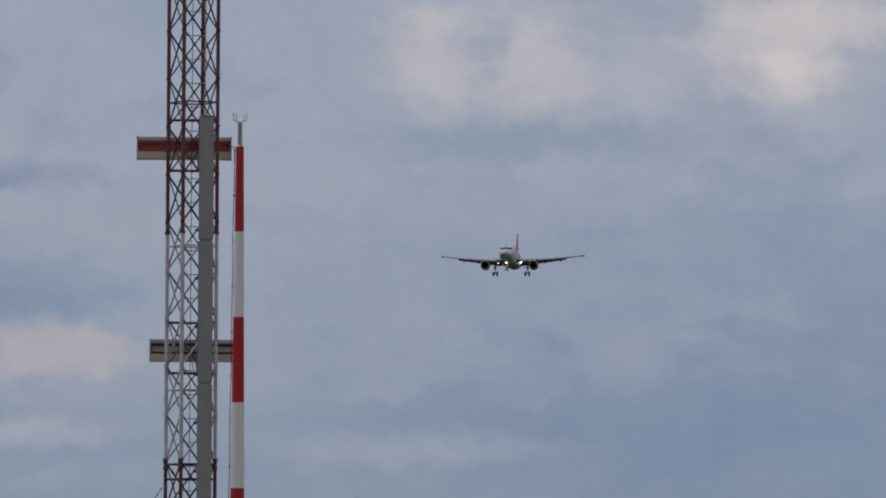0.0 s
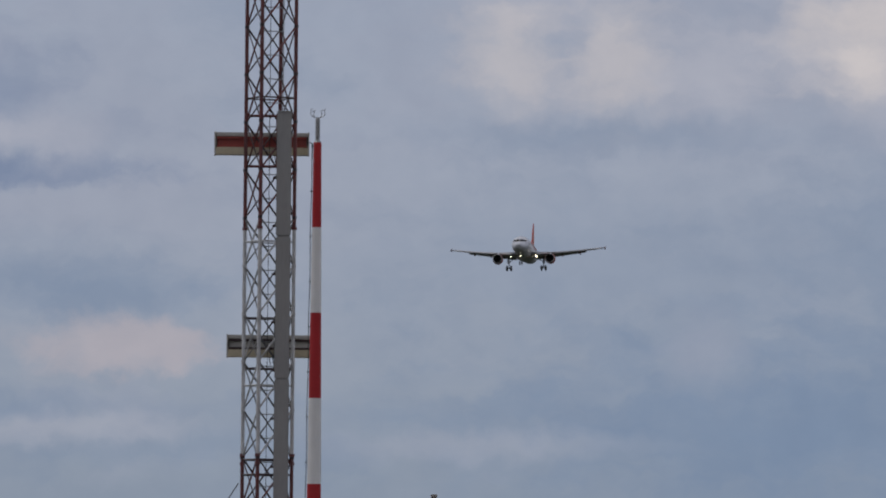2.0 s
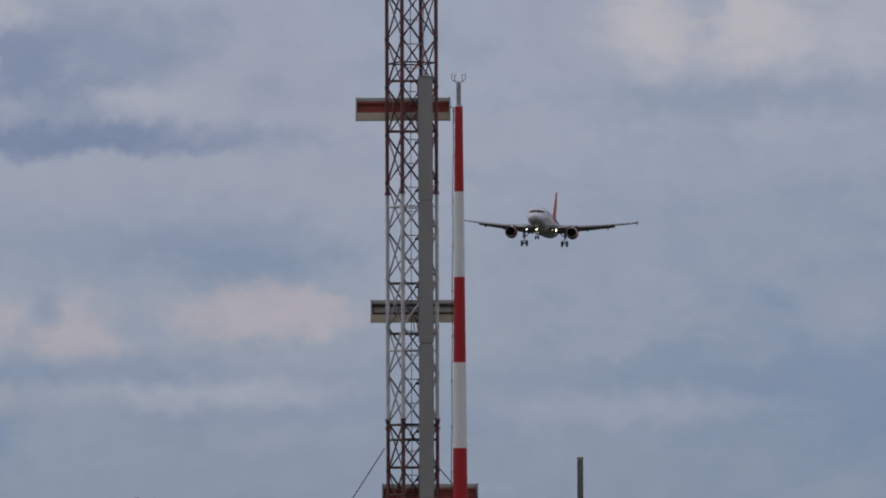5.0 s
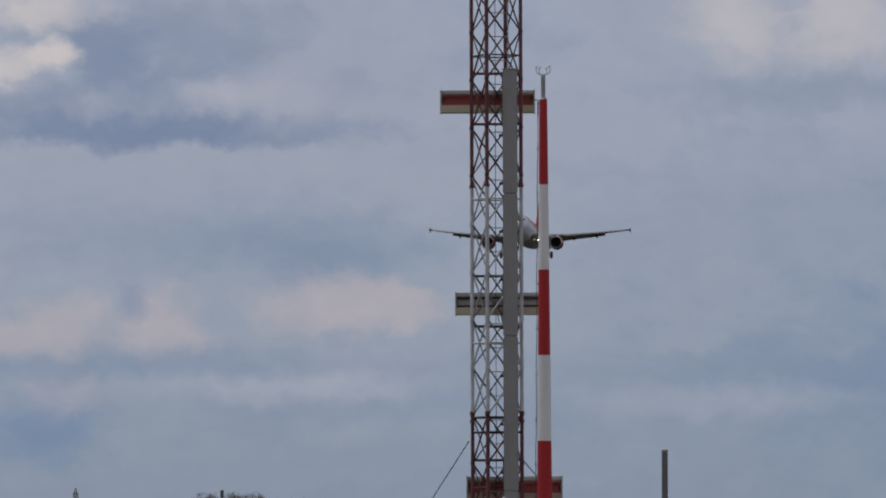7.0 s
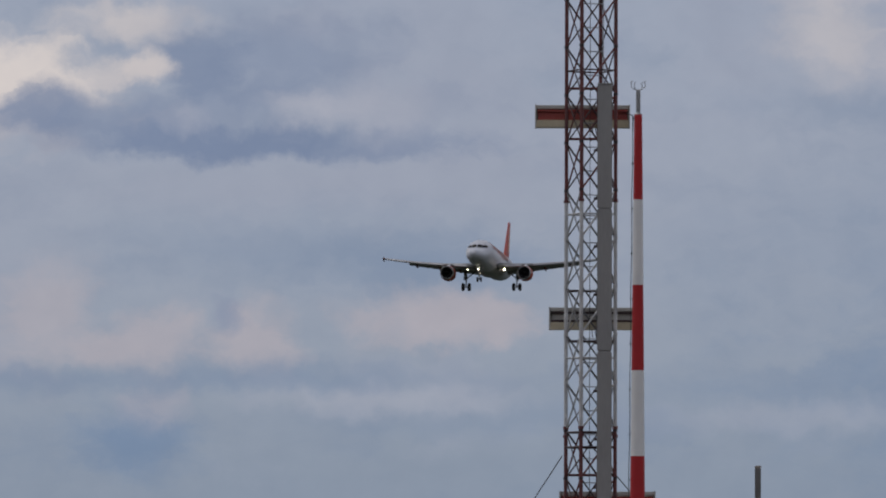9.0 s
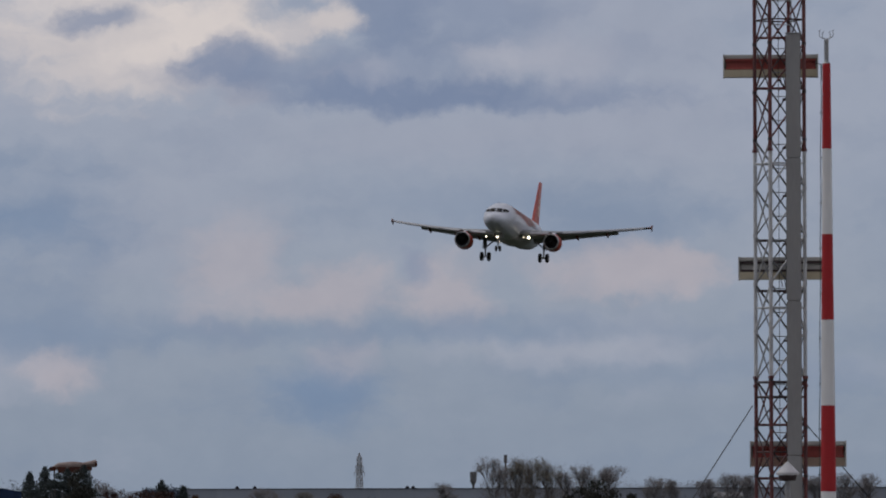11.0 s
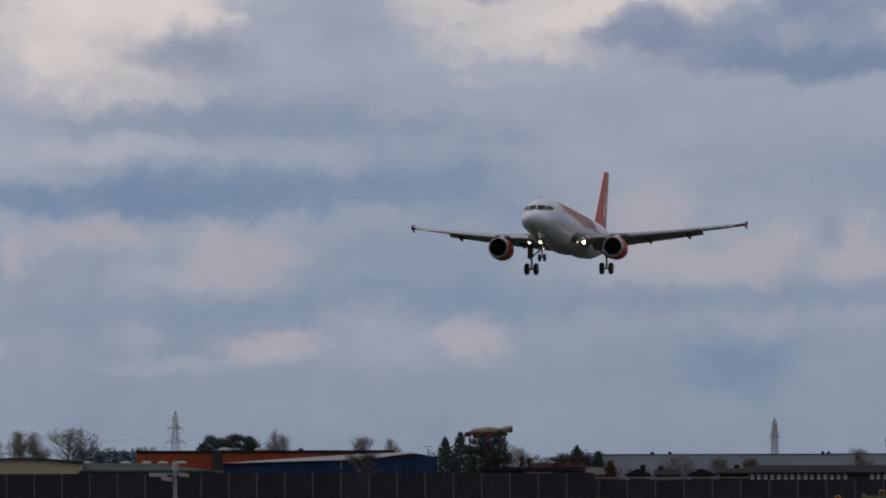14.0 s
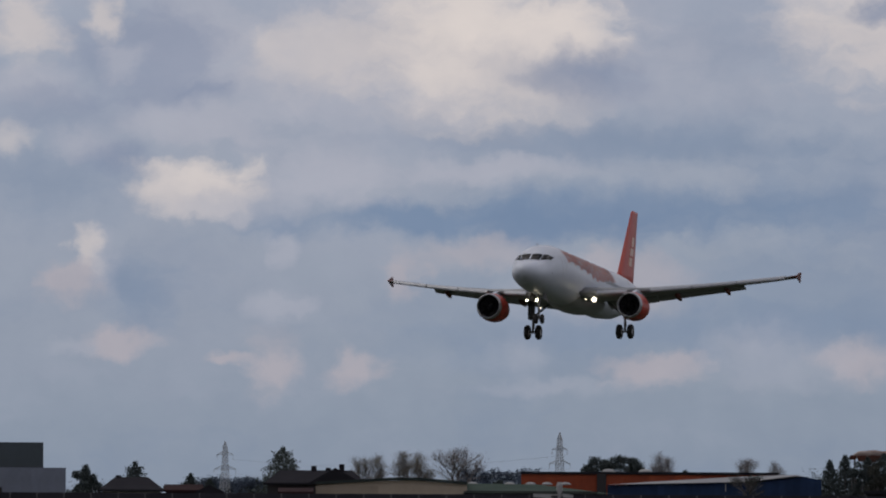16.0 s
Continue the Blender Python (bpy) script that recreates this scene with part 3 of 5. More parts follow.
# stations: from the nose, half-width, top, bottom
STATIONS = ((0.0, 0.05, -0.52, -0.62), (0.1, 0.32, -0.3, -0.86), (0.3, 0.58, -0.13, -1.06), (0.6, 0.82, 0.0, -1.23), (1.0, 1.05, 0.13, -1.4), (1.5, 1.26, 0.28, -1.56),
            (2.0, 1.43, 0.46, -1.69), (2.4, 1.54, 0.74, -1.77), (2.8, 1.63, 1.04, -1.84), (3.3, 1.73, 1.34, -1.91), (4.0, 1.83, 1.62, -1.97), (5.0, 1.92, 1.85, -2.03),
            (6.6, 1.975, 2.03, -2.07), (8.5, 1.975, 2.07, -2.07), (14.0, 1.975, 2.07, -2.07), (20.0, 1.975, 2.07, -2.07), (24.0, 1.975, 2.07, -2.07),
            (27.0, 1.87, 2.06, -1.82), (29.5, 1.62, 2.03, -1.35), (32.0, 1.24, 1.93, -0.68), (34.5, 0.82, 1.76, 0.02), (36.5, 0.42, 1.53, 0.64), (37.5, 0.16, 1.33, 1.0))


def skin(y, angle, off=0.0):
    """A point of the fuselage: y metres from the nose, angle in degrees from straight up towards its left."""
    for (y0, w0, t0, b0), (y1, w1, t1, b1) in zip(STATIONS, STATIONS[1:]):
        if y <= y1:
            break
    f = (y - y0) / (y1 - y0)
    w, t, b = w0 + (w1 - w0) * f, t0 + (t1 - t0) * f, b0 + (b1 - b0) * f
    a = radians(angle)
    return Vector(((w + off) * math.sin(a), y, (t + b) / 2 + ((t - b) / 2 + off) * math.cos(a)))


fuselage = part("fuselage", loft(B(), [[skin(y, a) for a in range(0, 360, 9)] for y, *_ in STATIONS]), AIR_WHITE, airliner, "white painted fuselage", smooth=True)


def patch(name, y0, y1, a0, a1, mat, label="", off=0.012, skew=0.0, ny=4, na=5):
    bm = B()
    g = [[skin(y0 + (y1 - y0) * i / ny + skew * j / na, a0 + (a1 - a0) * j / na, off) for j in range(na + 1)] for i in range(ny + 1)]
    vs = [[bm.verts.new(p) for p in row] for row in g]
    for i in range(ny):
        for j in range(na):
            bm.faces.new((vs[i][j], vs[i + 1][j], vs[i + 1][j + 1], vs[i][j + 1]))
    bmesh.ops.solidify(bm, geom=bm.faces[:], thickness=0.01)
    return part(name, bm, mat, fuselage, label, smooth=False)


# cockpit windows, three on each side
for s in (-1, 1):
    patch("cockpit_window", 1.84, 2.6, s * 2.5, s * 30, GLASS_DARK, "dark cockpit window", 0.025, 0.22)
    patch("cockpit_window", 2.12, 2.9, s * 32.5, s * 47, GLASS_DARK, "dark cockpit window", 0.025, 0.42)
    patch("cockpit_window", 2.62, 3.3, s * 47.8, s * 58, GLASS_DARK, "dark cockpit window", 0.025, 0.32)
    patch("window_surround", 1.76, 1.8, s * 1, s * 32, AIR_GREY, "", 0.01, 0.24)
    patch("wiper", 1.7, 2.0, s * 8, s * 9, AIR_DARK, "", 0.04, 0.02, 1, 1)
    # big block shapes of the airline's title, as plain bars: uprights with a joining bar
    y = 6.6
    for k, w in enumerate((1.9, 1.6, 1.75, 1.5, 1.2, 1.7, 1.5, 1.6, 1.2)):
        low = (70, 72, 76, 80, 86, 88, 84, 78, 76)[k]
        patch("title_bar", y, y + w * 0.4, s * 36, s * low, TITLE, "orange title shape", 0.013, 0.15)
        patch("title_bar", y + w * 0.58, y + w, s * 38, s * (low - 4), TITLE, "orange title shape", 0.013, 0.15)
        patch("title_bar", y + w * 0.4, y + w * 0.58, s * (50 if k % 2 else 37), s * (62 if k % 2 else 46), TITLE, "orange title shape", 0.013, 0.05)
        patch("title_bar", y + w * 0.4, y + w * 0.58, s * (low - 12), s * (low - 5), TITLE, "orange title shape", 0.013, 0.05)
        y += w + 0.16
    # doors' outlines and a row of cabin windows
    for yd in (5.0, 27.2):
        patch("door_seam", yd, yd + 0.05, s * 55, s * 103, AIR_GREY, "", 0.008)
        patch("door_seam", yd + 0.85, yd + 0.9, s * 55, s * 103, AIR_GREY, "", 0.008)
    for k in range(12):
        patch("cabin_window", 18.6 + 0.53 * k, 18.84 + 0.53 * k, s * 76, s * 84, AIR_GREY, "", 0.015, ny=1, na=2)
patch("pitot_probe", 2.6, 2.8, 97, 99, AIR_DARK, "", 0.05, ny=1, na=1)
bm = lathe(B(), [(0.06, 0), (0.04, 0.12), (0.01, 0.14)], n=8, at=(0, 4.2, 1.75))
part("roof_antenna", bm, AIR_DARK, fuselage)
# belly fairing
rings = []
for i in range(15):
    f = i / 14
    s = math.sin(math.pi * min(max(f, 0.02), 0.98)) ** 0.55
    rings.append([(2.15 * s * math.cos(a), 10.2 + 12.6 * f, -1.15 + 1.28 * s * math.sin(a) * (1 if math.sin(a) < 0 else 0.5)) for a in (2 * math.pi * k / 24 for k in range(24))])
part("belly_fairing", loft(B(), rings), AIR_BELLY, airliner, "pale belly fairing", smooth=True)


def foil(le, chord, thick, n=9, droop=0.0):
    """An aerofoil section at le, chord along y; rings from the trailing edge over the top and back."""
    x, y, z = le
    pts = []
    for i in range(n):
        c = 1 - i / (n - 1)
        h = thick * 1.9 * (math.sqrt(max(c, 0)) * (1 - c) ** 0.9 + 0.04 * (1 - c))
        pts.append((x, y + chord * c, z + h * chord * 0.75 - droop * c * c))
    for i in range(1, n - 1):
        c = i / (n - 1)
        h = thick * 1.9 * (math.sqrt(c) * (1 - c) ** 0.9)
        pts.append((x, y + chord * c, z - h * chord * 0.55 - droop * c * c))
    return pts


for s, side in ((1, "left"), (-1, "right")):
    bm = B()
    W = ((1.6, 11.3, -1.28, 7.1, 0.15), (4.0, 12.75, -1.06, 5.6, 0.135), (6.4, 14.2, -0.80, 4.15, 0.125), (9.5, 16.1, -0.36, 3.35, 0.115),
         (12.5, 17.95, 0.11, 2.65, 0.11), (15.0, 19.7, 0.53, 2.05, 0.105), (16.95, 21.0, 0.9, 1.55, 0.10))
    rings = [foil((s * x, y, z), c, t) for x, y, z, c, t in W]
    wing = part("wing", loft(bm, rings), AIR_GREY, airliner, "grey swept wing with flaps extended", smooth=True)

    def te(x):
        for a, b in zip(W, W[1:]):
            if x <= b[0]:
                f = (x - a[0]) / (b[0] - a[0])
                return a[1] + a[3] + (b[1] + b[3] - a[1] - a[3]) * f, a[2] + (b[2] - a[2]) * f, a[1] + (b[1] - a[1]) * f

    for x0, x1, c0, c1 in ((2.2, 6.3, 1.5, 1.15), (6.33, 12.9, 1.1, 0.75)):
        rings = []
        for x, c in ((x0, c0), (x1, c1)):
            y, z, _ = te(x)
            a = radians(20)
            sec = foil((s * x, 0, 0), c, 0.12)
            rings.append([(px, y - 0.25 + py * math.cos(a) + pz * math.sin(a), z - 0.04 - py * math.sin(a) + pz * math.cos(a)) for px, py, pz in sec])
        part("flap", loft(B(), rings), AIR_GREY, wing, "extended flap")
    # slats along the leading edge
    for x0, x1 in ((2.9, 5.0), (6.7, 9.6), (9.7, 12.8), (12.9, 16.2)):
        rings = []
        for x in (x0, x1):
            _, z, y = te(x)
            rings.append([(s * x, y - 0.30, z - 0.20), (s * x, y - 0.34, z - 0.10), (s * x, y - 0.18, z + 0.06), (s * x, y + 0.12, z + 0.13), (s * x, y + 0.1, z + 0.08), (s * x, y - 0.16, z - 0.02)])
        part("slat", loft(B(), rings), SLAT, wing, "extended pale grey slat")
    for x, ln in ((4.85, 2.4), (7.9, 2.2), (11.6, 1.9)):
        y, z, _ = te(x)
        prof = [(0.02, 0), (0.17, 0.12 * ln), (0.23, 0.4 * ln), (0.2, 0.7 * ln), (0.03, ln)]
        rings = [[(s * x + r * 0.75 * math.cos(q), y - 0.5 * ln + h, z - 0.22 - 0.3 * (h / ln) ** 2 + r * 1.1 * math.sin(q)) for q in (2 * math.pi * k / 10 for k in range(10))] for r, h in prof]
        part("flap_fairing", loft(B(), rings), FAIRING, wing, "dull red-brown flap track fairing", smooth=True)
    # tip fence
    x, y, z = s * 16.98, 21.1, 0.92
    bm = loft(B(), [[(x - 0.04, y, z), (x - 0.04, y + 1.3, z + 0.42), (x - 0.04, y + 1.6, z + 0.42), (x - 0.04, y + 1.6, z), (x - 0.04, y + 1.6, z - 0.38), (x - 0.04, y + 1.3, z - 0.38)],
                    [(x + 0.04, y, z), (x + 0.04 + s * 0.05, y + 1.3, z + 0.42), (x + 0.04 + s * 0.05, y + 1.6, z + 0.42), (x + 0.04, y + 1.6, z), (x + 0.04, y + 1.6, z - 0.38), (x + 0.04, y + 1.3, z - 0.38)]])
    part("tip_fence", bm, FAIRING, wing, "dark red wingtip fence")
    part("tip_cap", loft(B(), [foil((s * 16.55, 20.704, 0.818), 1.677, 0.1235), foil((s * 16.97, 20.97, 0.895), 1.58, 0.12)]), FAIRING, wing, "dull red wing tip")

    # engine
    engine = part("engine", lathe(B(), [(0.97, 0.12), (1.07, 0.5), (1.13, 1.3), (1.11, 2.1), (0.99, 2.9), (0.86, 3.4), (0.83, 3.4), (0.83, 3.0)], "y", 32, (s * 5.75, 11.03, -2.28), False), AIR_ORANGE, airliner, "orange engine cowling", smooth=True)
    part("inlet_lip", lathe(B(), [(0.86, 0.3), (0.88, 0.06), (0.92, -0.03), (0.96, 0.0), (0.985, 0.1), (1.04, 0.32)], "y", 32, (s * 5.75, 11.03, -2.28), False), AIR_LIP, engine, "bare metal inlet lip", smooth=True)
    part("inlet_duct", lathe(B(), [(0.87, 0.25), (0.84, 0.9)], "y", 32, (s * 5.75, 11.03, -2.28), False), FAN, engine, smooth=True)
    bm = lathe(B(), [(0.84, 0.88), (0.3, 0.9), (0.28, 0.82), (0.18, 0.6), (0.02, 0.42)], "y", 24, (s * 5.75, 11.03, -2.28))
    part("fan", bm, FAN, engine, "dark fan and spinner")
    for k in range(18):
        a = 2 * math.pi * k / 18
        bm = B()
        vs = [bm.verts.new((s * 5.75 + r * math.cos(q), 11.03 + h, -2.28 + r * math.sin(q))) for r, q, h in ((0.3, a, 0.72), (0.83, a + 0.1, 0.7), (0.83, a + 0.26, 0.84), (0.3, a + 0.3, 0.84))]
        bm.faces.new(vs)
        bmesh.ops.solidify(bm, geom=bm.faces[:], thickness=0.02)
        part("fan_blade", bm, FAN, engine)
    part("exhaust_cone", lathe(B(), [(0.58, 2.9), (0.52, 3.8), (0.4, 4.1), (0.1, 4.6)], "y", 20, (s * 5.75, 11.03, -2.28)), AIR_DARK, engine, smooth=True)
    bm = loft(B(), [[(s * 5.75 - 0.16, 11.9, -1.25), (s * 5.75 + 0.16, 11.9, -1.25), (s * 5.75 + 0.2, 14.6, -1.7), (s * 5.75 - 0.2, 14.6, -1.7)],
                    [(s * 5.75 - 0.16, 13.6, -0.85), (s * 5.75 + 0.16, 13.6, -0.85), (s * 5.75 + 0.18, 16.5, -0.75), (s * 5.75 - 0.18, 16.5, -0.75)]])
    part("pylon", bm, AIR_WHITE, engine)

    # tailplane
    part("tailplane", loft(B(), [foil((s * 0.7, 31.6, 0.95), 3.8, 0.11), foil((s * 6.2, 35.0, 1.5), 1.5, 0.10)]), AIR_GREY, airliner, "grey tailplane", smooth=True)

    # main gear
    gx, gy = s * 3.8, 17.7
    bm = tube(B(), (gx, gy - 0.1, -1.2), (gx, gy, -2.7), 0.17, 0.15, 12)
    tube(bm, (gx, gy, -2.7), (gx, gy, -3.76), 0.10, n=12)
    tube(bm, (gx - 0.55, gy, -3.76), (gx + 0.55, gy, -3.76), 0.09, n=10)
    tube(bm, (gx, gy, -2.55), (gx - s * 1.5, gy + 0.1, -1.3), 0.085, n=8)
    tube(bm, (gx, gy + 0.18, -2.6), (gx, gy + 0.34, -3.2), 0.05)
    tube(bm, (gx, gy + 0.34, -3.2), (gx, gy + 0.12, -3.75), 0.05)
    gear = part("main_gear", bm, LEG, airliner, "extended main landing gear leg")
    part("gear_door", box(B(), (gx + s * 0.26 - 0.03, gy - 0.62, -2.75), (gx + s * 0.26 + 0.03, gy + 0.55, -1.1), 0.02), AIR_DARK, gear, "open gear door")
    for o in (-0.46, 0.46):
        prof = [(0.3, -0.17), (0.47, -0.2), (0.56, -0.15), (0.585, -0.06), (0.585, 0.06), (0.56, 0.15), (0.47, 0.2), (0.3, 0.17)]
        wheel = part("wheel", lathe(B(), prof, "x", 28, (gx + o, gy, -3.76)), RUBBER, gear, "black tyre", smooth=True)
        for q in (-0.175, 0.155):
            part("hub", lathe(B(), [(0.24, q), (0.24, q + 0.02)], "x", 16, (gx + o, gy, -3.76)), LEG, gear)

# nose gear
bm = tube(B(), (0, 4.85, -1.7), (0, 5.05, -3.45), 0.10, n=12)
tube(bm, (0, 5.05, -3.3), (0, 5.1, -3.95), 0.065, n=10)
tube(bm, (-0.3, 5.1, -3.95), (0.3, 5.1, -3.95), 0.05)
tube(bm, (0, 5.0, -2.75), (0, 6.2, -1.9), 0.055)
nose_gear = part("nose_gear", bm, LEG, airliner, "extended nose gear leg")
for s in (-1, 1):
    part("wheel", lathe(B(), [(0.2, -0.1), (0.33, -0.11), (0.385, -0.05), (0.385, 0.05), (0.33, 0.11), (0.2, 0.1)], "x", 24, (s * 0.25, 5.1, -3.95)), RUBBER, nose_gear, "black tyre", smooth=True)
    bm = loft(B(), [[(s * 0.42, 4.2, -1.75), (s * 0.46, 4.2, -1.75), (s * 0.46, 5.6, -1.95), (s * 0.42, 5.6, -1.95)], [(s * 0.56, 4.25, -2.5), (s * 0.6, 4.25, -2.5), (s * 0.6, 5.5, -2.6), (s * 0.56, 5.5, -2.6)]])
    part("gear_door", bm, AIR_DARK, nose_gear, "open nose gear door")
bm = lathe(B(), [(0.02, -0.08), (0.08, -0.06), (0.105, 0.0), (0.08, 0.05)], "y", 16, (-0.12, 4.72, -2.5))
part("taxi_light", bm, LAMP, nose_gear, "bright lit gear light", smooth=True)
bm = lathe(B(), [(0.02, -0.06), (0.05, -0.04), (0.06, 0.0), (0.05, 0.04)], "y", 12, (0.2, 4.8, -3.1))
part("turn_off_light", bm, LAMP_SMALL, nose_gear, "small lit gear light", smooth=True)
# landing lights at the wing roots
for s, r, mt in ((1, 0.17, LAMP), (-1, 0.085, LAMP)):
    bm = lathe(B(), [(0.02, -0.14), (r * 0.75, -0.1), (r, 0.0), (r * 0.7, 0.08)], "y", 16, (s * 2.75, 11.7, -1.78))
    part("landing_light", bm, mt, airliner, "lit landing light at the wing root", smooth=True)
bm = lathe(B(), [(0.02, -0.05), (0.06, -0.03), (0.06, 0.03)], "y", 12, (2.2, 11.2, -1.8))
part("landing_light", bm, LAMP_SMALL, airliner, "lit landing light at the wing root", smooth=True)

# fin with a pale plain mark on each side
def fin_sym(z, y0, c, t, n=8):
    up = [(t * c * 1.9 * math.sqrt(f) * (1 - f) ** 0.9 * 0.6, y0 + c * f, z) for f in (i / n for i in range(n + 1))]
    return up + [(-x, y, zz) for x, y, zz in up[-2:0:-1]]


fin = part("fin", loft(B(), [fin_sym(1.5, 29.0, 6.3, 0.12), fin_sym(2.4, 30.2, 5.4, 0.11), fin_sym(7.75, 34.3, 2.35, 0.10), fin_sym(7.95, 34.75, 1.9, 0.06)]), AIR_ORANGE, airliner, "orange vertical fin", smooth=True)
for s in (-1, 1):
    for z0, z1, f0, f1 in ((3.2, 3.9, 0.4, 0.62), (4.1, 4.7, 0.38, 0.66), (4.9, 5.7, 0.45, 0.62)):
        bm = B()
        vs = []
        for z, f in ((z0, f0), (z0, f1), (z1, f1), (z1, f0)):
            g = (z - 2.4) / 5.35
            c, y0 = 5.4 - 3.05 * g, 30.2 + 4.1 * g
            vs.append(bm.verts.new((s * (0.11 * c * 1.9 * math.sqrt(f) * (1 - f) ** 0.9 * 0.6 + 0.03), y0 + c * f, z)))
        inner = [v.co.copy() for v in vs]
        bm.free()
        bm = loft(B(), [[c - Vector((s * 0.05, 0, 0)) for c in inner], [c + Vector((s * 0.02, 0, 0)) for c in inner]])
        part("fin_mark", bm, FIN_MARK, fin, "pale plain mark")

# ---------------------------------------------------------------- perimeter fence
def matte(name, color, **more):
    m = material(name, color, 0.95, **more)
    m.node_tree.nodes["Principled BSDF"].inputs["Specular IOR Level"].default_value = 0.08
    return m


MESH_DARK = matte("dark privacy mesh", (0.043, 0.042, 0.05), scale=0.5, second=(0.024, 0.023, 0.029), vary=0.12)
FENCE_POST = matte("dull steel fence post", (0.125, 0.122, 0.13), scale=1)
RAIL_PALE = matte("pale fence rail", (0.28, 0.27, 0.26), scale=0.5)
KERB = matte("pale concrete kerb", (0.17, 0.17, 0.165), scale=0.4, second=(0.11, 0.11, 0.105))
BARK = matte("bark", (0.15, 0.14, 0.14), scale=2)
TWIGS = matte("bare spring twigs", (0.27, 0.26, 0.265), scale=0.6, second=(0.2, 0.19, 0.19))
BUDS = matte("budding brown-green leaves", (0.21, 0.195, 0.165), scale=0.5, second=(0.16, 0.145, 0.125))
NEEDLES = matte("dark green needles", (0.07, 0.086, 0.085), scale=0.6, second=(0.052, 0.064, 0.064))
NEEDLES_GREY = matte("grey-green needles", (0.1, 0.118, 0.11), scale=0.6)
BUSH = matte("dark bush leaves", (0.056, 0.058, 0.05), scale=0.6)
RUST_LEAF = matte("russet leaves", (0.1, 0.055, 0.035), scale=0.6)
# the blue of distance haze is put into these woods' own colour
HAZED_WOOD = matte("far woods hazed blue", (0.095, 0.12, 0.16), scale=0.05, second=(0.075, 0.095, 0.13))
PYLON_GREY = matte("grey pylon steel", (0.46, 0.48, 0.51), scale=0.4)

FENCE_Y = 617.0
fence = thing("perimeter_fence", pose(0, FENCE_Y, 0), "long dark mesh-covered airfield fence with steel posts", "fence")
fence_low = thing("perimeter_fence", pose(0, FENCE_Y + 3, 0), "lower dark airfield fence with a pale top rail", "fence")


def panel_mesh(w, h):
    bm = box(B(), (0.05, 0.0, 0.12), (w - 0.05, 0.04, h))
    for k in range(1, 4):
        box(bm, (0.05, -0.012, 0.12 + (h - 0.12) * k / 4 - 0.01), (w - 0.05, -0.001, 0.12 + (h - 0.12) * k / 4 + 0.01))
    return bm


STEP = 2.63
x_of = lambda a: -math.tan(radians(a)) * FENCE_Y
proto_panel = proto_post = proto_low = proto_lpost = None
x = x_of(17.0)
k = 0
while x < x_of(0.2):
    low = x > x_of(7.42)
    host, h = (fence_low, 1.98) if low else (fence, 2.68)
    key = "low" if low else "tall"
    if low and proto_low is None:
        proto_low = part("panel", panel_mesh(STEP, h), MESH_DARK, host, m=pose(x, 0, 0)).data
        proto_lpost = part("post", box(B(), (-0.05, -0.1, 0), (0.05, 0.06, h + 0.03), 0.01), FENCE_POST, host, m=pose(x, 0, 0)).data
    elif not low and proto_panel is None:
        proto_panel = part("panel", panel_mesh(STEP, h), MESH_DARK, host, m=pose(x, 0, 0)).data
        proto_post = part("post", box(B(), (-0.06, -0.1, 0), (0.06, 0.06, h - 0.02), 0.01), FENCE_POST, host, m=pose(x, 0, 0)).data
    else:
        for name, data in (("panel", proto_low if low else proto_panel), ("post", proto_lpost if low else proto_post)):
            ob = new(name, data)
            ob.parent = host
            ob.matrix_basis = pose(x, 0, 0)
    x += STEP
    k += 1
for a0, a1 in ((7.42, 6.72), (6.7, 5.95)):
    part("top_rail", box(B(), (x_of(a0), -0.16, 2.12), (x_of(a1), -0.1, 2.22), 0.01), RAIL_PALE, fence_low, "pale top rail")
kerb = part("kerb", box(B(), (x_of(17.0), FENCE_Y - 1.2, -0.05), (x_of(0.2), FENCE_Y - 0.7, 0.26), 0.03), KERB)
tagged(kerb, "pale concrete kerb along the fence", "kerb", kind="structure")


# ---------------------------------------------------------------- trees
def limbs(bm, p, d, length, r, depth, tips, rng, spread=0.55):
    q = p + d * length
    tube(bm, p, q, r, r * 0.62, 5)
    if depth == 0:
        tips.append(q)
        return
    for _ in range(3 if depth > 1 else 4):
        nd = (d + Vector((rng.uniform(-1, 1), rng.uniform(-1, 1), rng.uniform(-0.25, 0.7))) * spread).normalized()
        limbs(bm, p + d * length * rng.uniform(0.55, 1.0), nd, length * rng.uniform(0.55, 0.8), r * 0.55, depth - 1, tips, rng, spread)


def leaves(bm, tips, count, size, reach, rng, flat=0.8):
    for _ in range(count):
        c = rng.choice(tips) + Vector((0.66 * rng.uniform(-1, 1) + 0.66 * rng.uniform(-1, 1), 0.66 * rng.uniform(-1, 1) + 0.66 * rng.uniform(-1, 1), (0.66 * rng.uniform(-1, 1) + 0.66 * rng.uniform(-1, 1)) * flat)) * reach * 1.5
        s = size * rng.uniform(0.5, 1.4)
        vs = [bm.verts.new(c + Vector((rng.uniform(-s, s), rng.uniform(-s, s), rng.uniform(-s, s)))) for _ in range(3)]
        bm.faces.new(vs)


